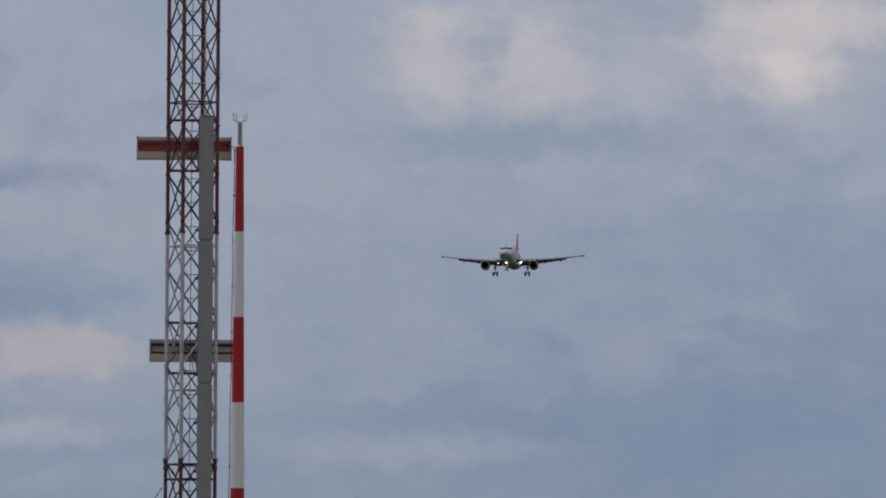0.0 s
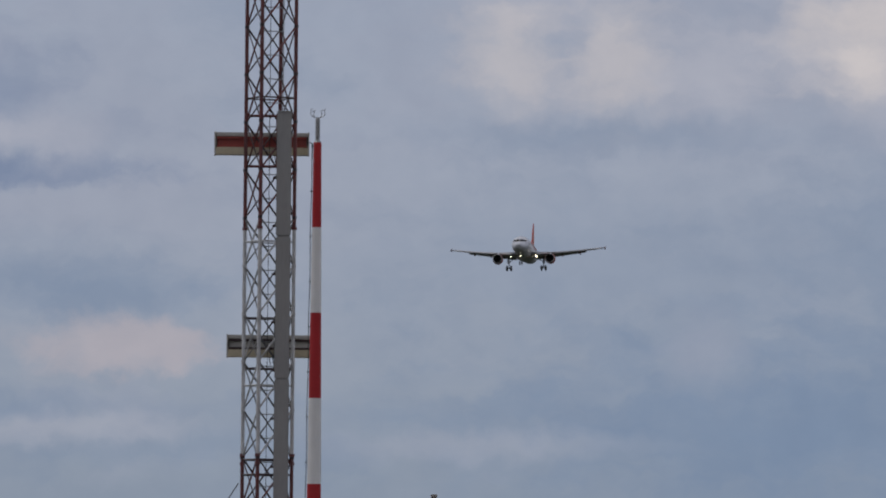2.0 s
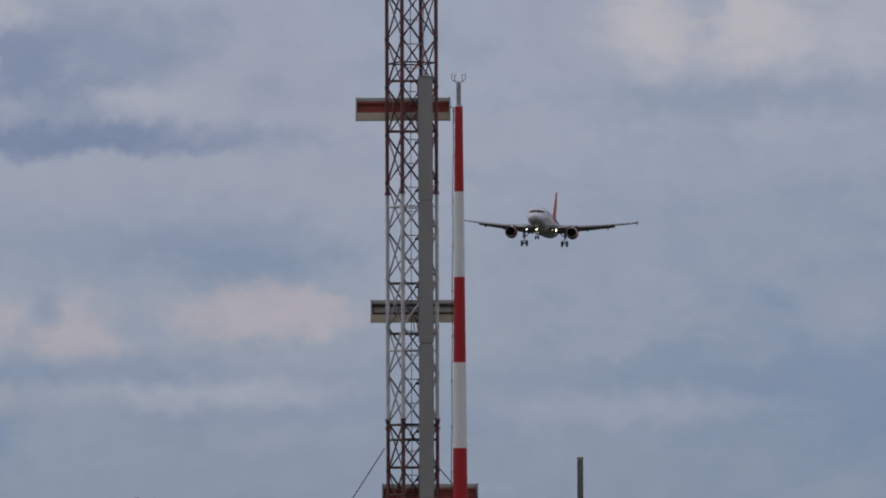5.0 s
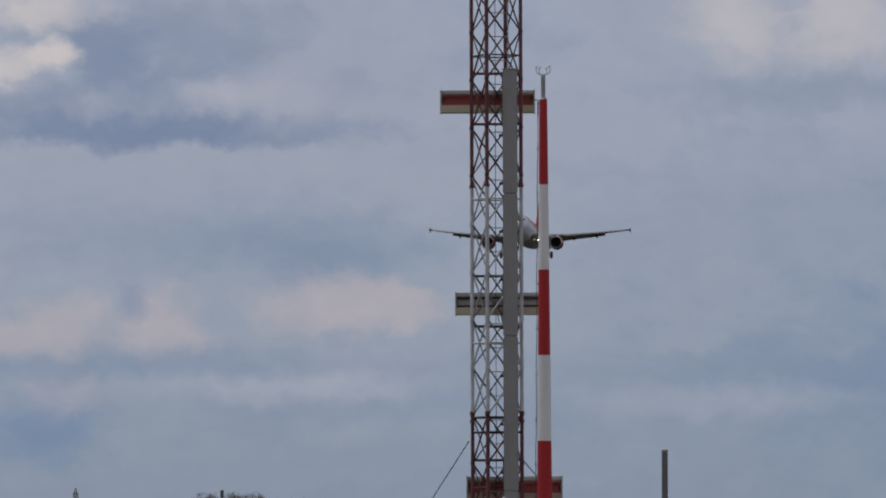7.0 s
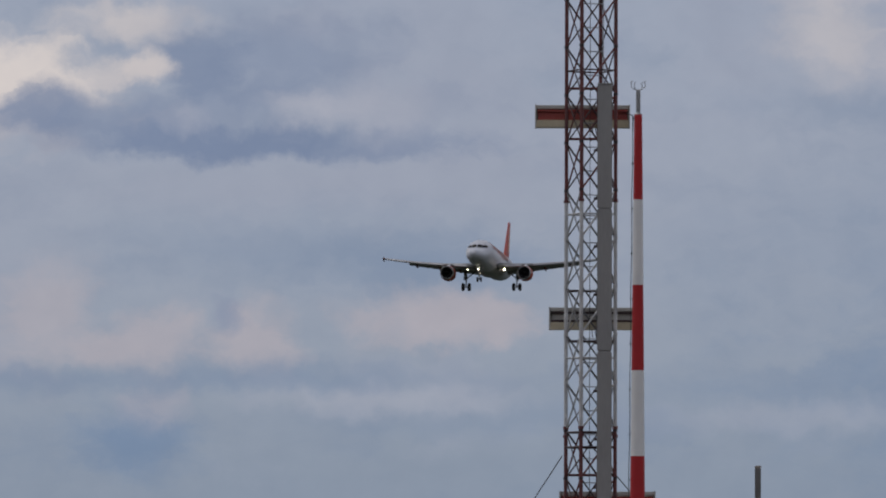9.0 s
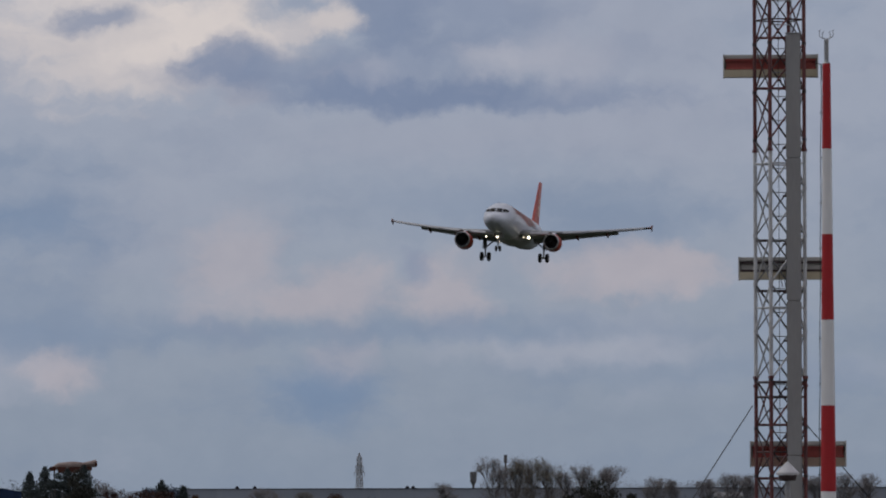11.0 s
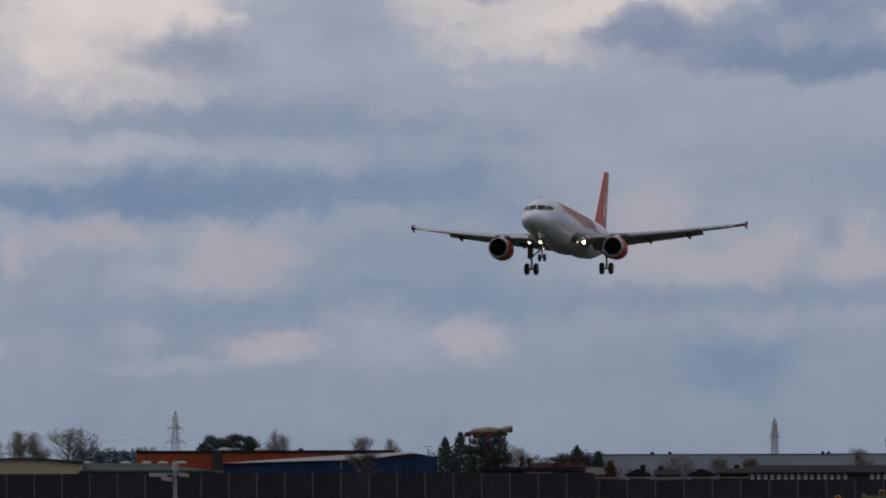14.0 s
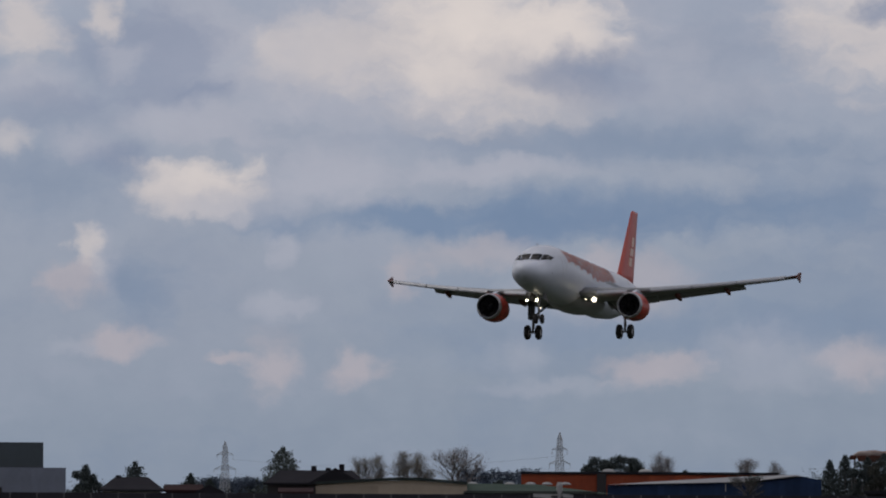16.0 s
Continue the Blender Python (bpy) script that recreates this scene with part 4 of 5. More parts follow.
def broadleaf(a, d, e, wide, label, mat=TWIGS, count=1300, seed=1, size=0.06, depth=4, group=""):
    """A leafless or budding tree whose top stands e degrees up; wide: its crown's width in metres."""
    h, wide = high_at(d, e), wide * 1.22
    rng = random.Random(seed)
    th = thing("tree", spot(a, d), label, "tree", group)
    bm, tips = B(), []
    limbs(bm, Vector((0, 0, 0)), Vector((0, 0, 1)), h * 0.34, h * 0.02, depth, tips, rng)
    top = max(t.z for t in tips)
    side = max(abs(t.x) for t in tips)
    fit = Matrix.Diagonal((wide / 2 / side, wide / 2 / side, h / top, 1))
    bm.transform(fit)
    tips = [fit @ t for t in tips]
    for _ in range(170):  # fill the crown down to its skirt
        q, u, v = rng.uniform(0, 6.283), rng.random() ** 0.5, rng.uniform(-1, 1)
        rr = wide / 2 * u * math.sqrt(max(0.0, 1 - v * v)) * rng.uniform(0.75, 1.08)
        t = Vector((rr * math.cos(q), rr * math.sin(q), h * (0.54 + 0.43 * v)))
        tube(bm, Vector((t.x * 0.25, t.y * 0.25, t.z - 0.12 * h)), t, 0.035, 0.012, 3)
        tips.append(t)
    part("trunk", bm, BARK, th)
    bm = B()
    leaves(bm, tips, count * 6, size, 0.055 * h, rng)
    for t in tips:
        for _ in range(3):
            tube(bm, t, t + Vector((rng.uniform(-0.7, 0.7), rng.uniform(-0.7, 0.7), rng.uniform(-0.3, 0.8))) * h * 0.09, 0.016, 0.006, 3)
    part("crown", bm, mat, th)
    return th


def conifer(a, d, e, wide, label, mat=NEEDLES, seed=1, layers=20, loose=0.35, bare=0.12, shape=0.8):
    h = high_at(d, e)
    rng = random.Random(seed)
    th = thing("conifer", spot(a, d), label, "tree")
    part("trunk", tube(B(), (0, 0, 0), (0, 0, h * 0.96), h * 0.022, 0.02, 7), BARK, th)
    bm = B()
    for k in range(layers):
        f = k / (layers - 1)
        z = h * (bare + (1 - bare) * f)
        r = wide * 0.92 * (1 - f) ** (shape * 0.85) * rng.uniform(1 - loose, 1.1) + 0.12
        for j in range(18):
            q = 2 * math.pi * (j + rng.random()) / 18
            rr = r * rng.uniform(0.6, 1.15)
            dirn = Vector((math.cos(q), math.sin(q), 0))
            tipp = dirn * rr + Vector((0, 0, z - rr * 0.22 + rng.uniform(-0.2, 0.2)))
            for w in range(16):
                c = Vector((0, 0, z)).lerp(tipp, ((w + 1) / 16) ** 0.6) + Vector((rng.gauss(0, 0.12), rng.gauss(0, 0.12), rng.gauss(0, 0.12)))
                s = (0.12 + 0.06 * rr / 2) * rng.uniform(0.6, 1.4)
                vs = [bm.verts.new(c + Vector((rng.uniform(-s, s), rng.uniform(-s, s), rng.uniform(-s, s)))) for _ in range(3)]
                bm.faces.new(vs)
    part("crown", bm, mat, th)
    return th


def crown_mass(name, a, d, e, wide, label, mat, seed=1, count=1800, blobs=9, size=0.3, kind_of="tree", low=0.1):
    """A dense evergreen or bush: short stems and many clumps."""
    h = high_at(d, e)
    rng = random.Random(seed)
    th = thing(name, spot(a, d), label, kind_of)
    bm, tips = B(), []
    for k in range(blobs):
        x = wide * (rng.random() - 0.5) * 0.75
        z = h * (low + (0.86 - low) * rng.random() * (1 - (2 * abs(x) / wide) ** 2 * 0.6))
        tips.append(Vector((x, rng.uniform(-1, 1) * wide * 0.2, z)))
        tube(bm, (x * 0.3, 0, 0), tips[-1], 0.1, 0.03, 5)
    tips.append(Vector((wide * rng.uniform(-0.15, 0.15), 0, h * 0.88)))
    part("trunk", bm, BARK, th)
    bm = B()
    leaves(bm, tips, count * 3, size * 0.5, min(h, wide) * 0.105, rng, 0.7)
    part("crown", bm, mat, th)
    return th


# ---------------------------------------------------------------- buildings
def facing(name, a0, a1, d, label, category, group=""):
    """An Empty midway between two bearings, and the width between them."""
    th = thing(name, spot((a0 + a1) / 2, d), label, category, group)
    return th, abs(a0 - a1) * radians(1) * d


def gabled(name, a0, a1, d, e_eave, e_ridge, wall, roof, label, hip=0.0, along=True, deep=9.0, chimneys=(), eaves=0.4):
    """A house; along: its ridge runs across the view, otherwise its gable faces it."""
    th, w = facing(name, a0, a1, d, label, "house" if w_small(a0, a1, d) else "building")
    ze, zr = high_at(d, e_eave), high_at(d, e_ridge)
    part("wall", box(B(), (-w / 2 + eaves, 0, 0), (w / 2 - eaves, deep, ze), 0.03), wall, th)
    bm = B()
    t = 0.18
    if along:
        hx = w / 2 * hip
        prof = [(-w / 2, -eaves, ze), (w / 2, -eaves, ze), (w / 2 - hx, deep / 2, zr), (-w / 2 + hx, deep / 2, zr), (-w / 2, deep + eaves, ze), (w / 2, deep + eaves, ze)]
        vs = [bm.verts.new(p) for p in prof]
        for f in ((0, 1, 2, 3), (3, 2, 5, 4), (0, 3, 4), (1, 5, 2), (0, 4, 5, 1)):
            bm.faces.new([vs[i] for i in f])
        box(bm, (-w / 2 - 0.05, -eaves - 0.08, ze - t), (w / 2 + 0.05, -eaves - 0.005, ze + 0.03))
    else:
        prof = [(-w / 2, ze), (0, zr), (w / 2, ze), (w / 2, ze - t), (-w / 2, ze - t)]
        loft(bm, [[(x, -eaves, z) for x, z in prof], [(x, deep, z) for x, z in prof]])
    part("roof", bm, roof, th)
    for cx, ch in chimneys:
        part("chimney", box(B(), (cx * w - 0.3, deep / 2 - 0.3, ze), (cx * w + 0.3, deep / 2 + 0.3, zr + ch), 0.03), DARK_ROOF, th, "dark chimney")
    return th, w, ze, zr


def w_small(a0, a1, d):
    return abs(a0 - a1) * radians(1) * d < 18


DARK_ROOF = matte("dark slate roof", (0.024, 0.023, 0.028), scale=0.5, second=(0.018, 0.017, 0.021), bump=0.3, bscale=6)
GREY_ROOF = matte("weathered grey roof", (0.10, 0.098, 0.10), scale=0.5)
BROWN_ROOF = matte("red-brown tile roof", (0.07, 0.036, 0.03), scale=0.3, second=(0.04, 0.028, 0.026), bump=0.3, bscale=5)
RED_ROOF = matte("dark red roof", (0.036, 0.019, 0.02), scale=0.4)
# the walls' shade is put into this dark base colour
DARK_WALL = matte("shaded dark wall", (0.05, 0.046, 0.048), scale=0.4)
PALE_WALL = matte("pale render", (0.34, 0.32, 0.30), scale=0.4)
ORANGE_WALL = matte("orange-red cladding", (0.30, 0.07, 0.032), scale=0.25, second=(0.19, 0.05, 0.03), vary=0.25)
BLUE_WALL = matte("deep blue sheet cladding", (0.022, 0.042, 0.095), scale=0.2, second=(0.018, 0.03, 0.065), vary=0.12)
WHITE_ROOF = matte("pale sheet-metal roof", (0.30, 0.30, 0.31), scale=0.2, second=(0.22, 0.22, 0.23))
BEIGE_WALL = matte("beige render", (0.38, 0.32, 0.25), scale=0.2, second=(0.3, 0.25, 0.195), vary=0.1)
GREEN_ROOF = matte("faded green roof sheet", (0.055, 0.078, 0.062), scale=0.3, second=(0.04, 0.06, 0.05))
DARK_GREEN = matte("dark green roof edge", (0.04, 0.05, 0.046), scale=0.3)
SLATE_WALL = matte("grey-blue warehouse cladding", (0.29, 0.32, 0.37), scale=0.1, second=(0.24, 0.27, 0.32), vary=0.06)
BLOCK_DARK = matte("dark green-grey cladding", (0.078, 0.093, 0.102), scale=0.15, second=(0.066, 0.078, 0.086), vary=0.06)
BLOCK_LIGHT = matte("grey cladding", (0.2, 0.222, 0.275), scale=0.15, vary=0.06)
DOME_WHITE = matte("white roof dome", (0.36, 0.36, 0.36), scale=1)
TAN = matte("weathered tan panel", (0.36, 0.32, 0.3), scale=0.9, second=(0.16, 0.09, 0.07))
RUST = matte("rusty brown panel", (0.10, 0.04, 0.028), scale=0.5, second=(0.06, 0.03, 0.025))


def cladding(th, w, z0, z1, mat, step=3.0, y=-0.03, name="panel"):
    """A wall's front in upright sheets with open joints."""
    n = max(1, round(w / step))
    s = w / n
    first = None
    for k in range(n):
        m = pose(-w / 2 + k * s, y, 0)
        if first is None:
            first = part(name, box(B(), (0.02, -0.05, z0), (s - 0.02, 0.0, z1)), mat, th, m=m).data
        else:
            ob = new(name, first)
            ob.parent, ob.matrix_basis = th, m


def domes(th, xs, y, z, r=0.8):
    for x in xs:
        bm = lathe(B(), [(r, 0), (r * 0.92, r * 0.2), (r * 0.6, r * 0.42), (0.02, r * 0.5)], n=14, at=(x, y, z))
        part("roof_dome", bm, DOME_WHITE, th, "white roof dome", smooth=True)


PIER = matte("white pier paint", (0.46, 0.455, 0.45), scale=1)

# long grey warehouse
D = 1300
wh, w = facing("warehouse", 7.18, 1.0, D, "long low grey-blue sheet-clad warehouse", "warehouse")
zt = high_at(D, 0.172)
part("body", box(B(), (-w / 2, 0, 0), (w / 2, 40, zt - 0.15)), SLATE_WALL, wh)
cladding(wh, w, 0.3, zt - 0.2, SLATE_WALL, 6.0)
part("parapet", box(B(), (-w / 2 - 0.1, -0.25, zt - 0.2), (w / 2 + 0.1, 40, zt), 0.03), matte("parapet", (0.09, 0.1, 0.12)), wh, "dark roof edge")
rng = random.Random(3)
for a in (6.75, 6.6, 5.3, 5.25, 4.2):
    x = w / 2 * (4.09 - a) / 3.09
    part("roof_vent", lathe(B(), [(0.4, zt - 0.1), (0.36, zt + 0.25), (0.2, zt + 0.42), (0.05, zt + 0.5)], n=10, at=(x, 6, 0)), DARK_ROOF, wh)

# dark low hall with a band of white piers and dark windows
D = 760
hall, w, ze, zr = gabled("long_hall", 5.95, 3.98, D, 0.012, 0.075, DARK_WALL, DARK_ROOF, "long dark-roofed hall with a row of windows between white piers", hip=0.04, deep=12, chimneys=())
zb = high_at(D, -0.06)
n = 34
for k in range(n):
    x = -w / 2 + 0.8 + (w - 1.6) * k / (n - 1)
    if 15 <= k <= 17:
        continue
    part("pier", box(B(), (x - 0.2, -0.14, 0.4), (x + 0.2, -0.01, high_at(D, -0.002)), 0.01), PIER, hall, "white pier")
    if k < n - 1 and k not in (14,):
        win = part("window", box(B(), (x + 0.24, -0.06, zb + 0.1), (x + (w - 1.6) / (n - 1) - 0.24, -0.012, high_at(D, -0.005))), GLASS_DARK, hall, "dark window")
        part("sill", box(B(), (x + 0.22, -0.12, zb - 0.02), (x + (w - 1.6) / (n - 1) - 0.22, -0.005, zb + 0.08)), PALE_WALL, win)
part("fascia", box(B(), (-w / 2, -0.2, high_at(D, 0.0)), (w / 2, -0.0, high_at(D, 0.012))), DARK_ROOF, hall)

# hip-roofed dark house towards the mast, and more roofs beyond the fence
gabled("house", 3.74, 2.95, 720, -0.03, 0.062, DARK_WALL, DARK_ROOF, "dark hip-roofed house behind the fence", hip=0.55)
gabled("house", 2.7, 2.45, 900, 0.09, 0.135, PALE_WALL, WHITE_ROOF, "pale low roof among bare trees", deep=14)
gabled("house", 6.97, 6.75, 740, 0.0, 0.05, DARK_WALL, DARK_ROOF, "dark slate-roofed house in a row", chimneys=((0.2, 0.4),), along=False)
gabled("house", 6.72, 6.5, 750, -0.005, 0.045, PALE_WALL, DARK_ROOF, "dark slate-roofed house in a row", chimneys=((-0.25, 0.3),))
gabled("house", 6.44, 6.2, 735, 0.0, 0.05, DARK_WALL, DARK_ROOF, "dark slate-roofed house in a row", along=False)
gabled("house", 6.2, 5.9, 770, 0.01, 0.05, RED_ROOF, DARK_ROOF, "dark-roofed red-walled house in a row", chimneys=((0.1, 0.4),))
gabled("house", 7.40, 7.12, 735, 0.0, 0.062, DARK_WALL, GREY_ROOF, "small house with a weathered grey roof", hip=0.25)
# red-brown long roof
gabled("barn", 7.8, 7.3, 840, 0.03, 0.10, matte("brown boarding", (0.075, 0.04, 0.03)), BROWN_ROOF, "long barn with a red-brown tiled roof", deep=16, hip=0.08)
# flat dark shelter with pale strips before the barn
sh, w = facing("shelter", 8.2, 7.3, 700, "dark open shelter with a thin flat roof", "shelter")
part("roof", box(B(), (-w / 2, 0, high_at(700, 0.035)), (w / 2, 5, high_at(700, 0.06)), 0.03), DARK_ROOF, sh)
part("back_wall", box(B(), (-w / 2, 4.6, 0), (w / 2, 4.8, high_at(700, 0.034))), DARK_WALL, sh)
for f in (-0.5, -0.25, 0, 0.25, 0.49):
    part("post", box(B(), (f * w, 0.1, 0), (f * w + 0.15, 0.25, high_at(700, 0.034))), FENCE_POST, sh)
for f in (-0.03, 0.12):
    part("pale_board", box(B(), (f * w - 0.7, -0.05, high_at(700, 0.005)), (f * w + 0.8, -0.01, high_at(700, 0.02))), PALE_WALL, sh, "pale board")

# orange hall
D = 900
oh, w = facing("orange_hall", 11.1, 8.93, D, "long flat-roofed hall in weathered orange-red cladding", "industrial building")
zt = high_at(D, 0.192)
part("body", box(B(), (-w / 2, 0, 0), (w / 2, 25, zt)), ORANGE_WALL, oh)
cladding(oh, w, 0.2, zt - 0.1, ORANGE_WALL, 3.4)
part("roof_edge", box(B(), (-w / 2 - 0.1, -0.3, zt - 0.05), (w / 2 + 0.1, 25, zt + 0.3), 0.03), DARK_ROOF, oh, "dark roof edge")
xs = lambda a: -(a - 10.015) * radians(1) * D
part("corner_pier", box(B(), (xs(10.46), -0.5, 0), (xs(10.38), -0.09, zt + 0.1), 0.03), DARK_WALL, oh)
domes(oh, [xs(a) for a in (10.36, 10.05)], 2, zt + 0.25, 0.95)
# blue hall with a pale roof
D = 800
bh, w = facing("blue_hall", 10.37, 8.56, D, "blue sheet-clad hall with a pale metal roof", "industrial building")
xs = lambda a: -(a - 9.465) * radians(1) * D
z0, z1, z2 = high_at(D, 0.10), high_at(D, 0.155), high_at(D, 0.187)
bm = B()
prof = [(xs(10.37), z0), (xs(9.2), high_at(D, 0.128)), (xs(8.72), z2 - 0.1), (xs(8.56), high_at(D, 0.15)), (xs(8.56), 0), (xs(10.37), 0)]
loft(bm, [[(x, 0, z) for x, z in prof], [(x, 14, z) for x, z in prof]])
part("body", bm, BLUE_WALL, bh)
n = 30
for k in range(n):
    xa, xb = xs(10.37) + (w) * k / n, xs(10.37) + w * (k + 1) / n
    a = 10.37 - (10.37 - 8.56) * (k + 0.5) / n
    e = 0.10 + (10.37 - a) * 0.0239 if a > 9.2 else 0.128 + (9.2 - a) * 0.123 if a > 8.72 else 0.187 - (8.72 - a) * 0.2
    part("panel", box(B(), (xa + 0.02, -0.07, 0.2), (xb - 0.02, -0.01, high_at(D, e) - 0.12)), BLUE_WALL, bh)
bm = B()
roof = [((10.36, 0.104, -0.4), (9.2, 0.132, -0.4)), ((9.2, 0.132, -0.4), (8.72, 0.19, -0.4))]
lower = [(xs(10.36), -0.4, high_at(D, 0.104)), (xs(9.2), -0.4, high_at(D, 0.132)), (xs(8.72), -0.4, high_at(D, 0.19))]
upper = [(xs(10.05), 14, high_at(814, 0.128)), (xs(9.22), 14, high_at(814, 0.178)), (xs(8.76), 14, high_at(814, 0.194))]
loft(bm, [lower, upper, [(x, y, z - 0.15) for x, y, z in upper], [(x, y, z - 0.15) for x, y, z in lower]], caps=False, closed=False)
part("roof", bm, WHITE_ROOF, bh, "pale metal roof")
part("wall_lamp", tube(B(), (xs(9.37), -0.2, high_at(D, 0.05)), (xs(9.37), -0.2, high_at(D, 0.115)), 0.07), DOME_WHITE, bh)
# green-roofed low hall and beige hall
D = 720
gh, w = facing("green_hall", 11.6, 10.34, D, "low hall with a faded green sheet roof and white domes", "industrial building")
xs = lambda a: -(a - 10.97) * radians(1) * D
part("wall", box(B(), (xs(11.6), 0, 0), (xs(10.45), 10, high_at(D, 0.045))), DARK_WALL, gh)
bm = B()
bot = [(xs(11.6), -0.5, high_at(D, 0.03)), (xs(10.34), -0.5, high_at(D, 0.028))]
top = [(xs(11.6), 8, high_at(728, 0.108)), (xs(10.95), 8, high_at(728, 0.102))]
loft(bm, [bot, top, [(x, y, z - 0.2) for x, y, z in top], [(x, y, z - 0.2) for x, y, z in bot]], caps=False, closed=False)
part("roof", bm, GREEN_ROOF, gh, "faded green roof")
domes(gh, [xs(a) for a in (11.52, 11.2, 11.02, 10.88, 10.72)], 8.5, high_at(728, 0.1), 0.6)
th, w = facing("beige_hall", 12.84, 11.56, D, "low beige rendered hall with a shallow dark green roof", "industrial building")
xs = lambda a: -(a - 12.2) * radians(1) * D
prof = [(12.84, 0.092), (12.2, 0.13), (11.98, 0.132), (11.56, 0.098)]
bm = loft(B(), [[(xs(a), y, high_at(D, e)) for a, e in prof] + [(xs(11.56), y, 0), (xs(12.84), y, 0)] for y in (0, 12)])
part("wall", bm, BEIGE_WALL, th)
part("shade_board", box(B(), (xs(12.84), -0.03, 0.4), (xs(12.31), -0.005, high_at(D, 0.082)), 0.0), BEIGE_WALL, th)
bm = loft(B(), [[(xs(a), y, high_at(D, e + 0.003)) for a, e in prof] + [(xs(a), y, high_at(D, e + 0.024)) for a, e in prof[::-1]] for y in (-0.4, 12)])
part("roof", bm, DARK_GREEN, th, "dark green roof")
# dark chalet-like house
D = 760
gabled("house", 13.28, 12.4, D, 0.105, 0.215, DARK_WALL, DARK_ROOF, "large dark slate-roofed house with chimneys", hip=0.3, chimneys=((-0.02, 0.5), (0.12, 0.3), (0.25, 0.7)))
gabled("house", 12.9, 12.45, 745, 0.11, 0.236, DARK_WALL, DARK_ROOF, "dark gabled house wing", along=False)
gabled("garage", 13.16, 12.86, 715, 0.03, 0.065, RED_ROOF, RED_ROOF, "low dark red shed behind the fence")
# houses at the far left end of the pan
gabled("house", 14.68, 14.12, 730, 0.042, 0.15, PALE_WALL, DARK_ROOF, "dark hip-roofed bungalow with pale walls", hip=0.5, chimneys=((-0.2, 0.2),))
gabled("house", 14.14, 13.78, 760, 0.04, 0.09, RED_ROOF, RED_ROOF, "low house with a dark red roof", hip=0.1)
gabled("house", 13.86, 13.62, 740, 0.03, 0.085, PALE_WALL, DARK_ROOF, "small dark gabled house", along=False)
# two-step industrial block
D = 820
blk, w = facing("industrial_block", 17.6, 15.14, D, "tall dark green-grey windowless industrial block", "industrial building")
zt = high_at(D, 0.441)
part("body", box(B(), (-w / 2, 4, 0), (w / 2, 30, zt), 0.05), BLOCK_DARK, blk)
cladding(blk, w, high_at(D, 0.2), zt - 0.1, BLOCK_DARK, 5.0, y=3.97)
blk2, w = facing("industrial_annex", 17.6, 14.955, D - 12, "lower grey sheet-clad annex of the industrial block", "industrial building")
zt = high_at(D - 12, 0.226)
part("body", box(B(), (-w / 2, 0, 0), (w / 2, 14, zt), 0.05), BLOCK_LIGHT, blk2)
cladding(blk2, w, 0.2, zt - 0.1, BLOCK_LIGHT, 4.0)
part("door", box(B(), (w / 2 - 9.4, -0.16, 0), (w / 2 - 7.6, -0.09, high_at(D - 12, 0.06)), 0.02), DARK_WALL, blk2, "dark door")
# white cabin on the grass
cab = thing("cabin", spot(14.21, 585), "plain white container cabin on the grass", "cabin")
cz = high_at(585, -0.085)
part("body", box(B(), (-1.6, 0, 0.0), (1.6, 2.2, cz - 0.08), 0.03), matte("cabin white", (0.34, 0.34, 0.33), scale=0.8), cab)
part("roof", box(B(), (-1.66, -0.06, cz - 0.08), (1.66, 2.26, cz), 0.02), matte("cabin roof", (0.22, 0.22, 0.22)), cab)
for x in (-0.8, 0.0, 0.8):
    part("panel", box(B(), (x - 0.38, -0.02, 0.15), (x + 0.38, -0.004, cz - 0.2), 0.006), matte("cabin panel", (0.33, 0.33, 0.32)), cab)


# ---------------------------------------------------------------- masts and pylons
def pylon(a, d, e_top, label, arms, r=0.075, base=0.055):
    h = high_at(d, e_top)
    th = thing("power_pylon", spot(a, d, 0) @ pose(0, 0, 0, 0, 0, 28), label, "pylon", "power pylons")
    half = lambda z: 0.35 + (1 - z / h) ** 1.3 * h * base if z < h * 0.97 else 0.08
    levels = [h * (1 - (1 - k / 12) ** 1.25) * 0.97 for k in range(13)] + [h]
    for sx, sy in ((-1, -1), (1, -1), (1, 1), (-1, 1)):
        bm = polytube(B(), [(sx * half(z), sy * half(z), z) for z in levels], r, 4)
        part("leg", bm, PYLON_GREY, th)
    bm = B()
    for z0, z1 in zip(levels[:-1], levels[1:-1]):
        a0, a1 = half(z0), half(z1)
        for p, q in (((-1, -1), (1, -1)), ((1, -1), (1, 1)), ((1, 1), (-1, 1)), ((-1, 1), (-1, -1))):
            tube(bm, (p[0] * a0, p[1] * a0, z0), (q[0] * a1, q[1] * a1, z1), r * 0.6, n=3)
            tube(bm, (q[0] * a0, q[1] * a0, z0), (p[0] * a1, p[1] * a1, z1), r * 0.6, n=3)
            tube(bm, (p[0] * a1, p[1] * a1, z1), (q[0] * a1, q[1] * a1, z1), r * 0.5, n=3)
    part("bracing", bm, PYLON_GREY, th)
    for e, reach in arms:
        z = high_at(d, e)
        bm = B()
        for s in (-1, 1):
            tip = (s * reach, 0, z)
            for y in (-half(z), half(z)):
                tube(bm, (0, y, z), tip, r * 0.8, n=4)
                tube(bm, (0, y, z + reach * 0.35), tip, r * 0.7, n=4)
            tube(bm, tip, (s * reach, 0, z - 1.1), 0.06, n=5)
        part("cross_arm", bm, PYLON_GREY, th)
    return th


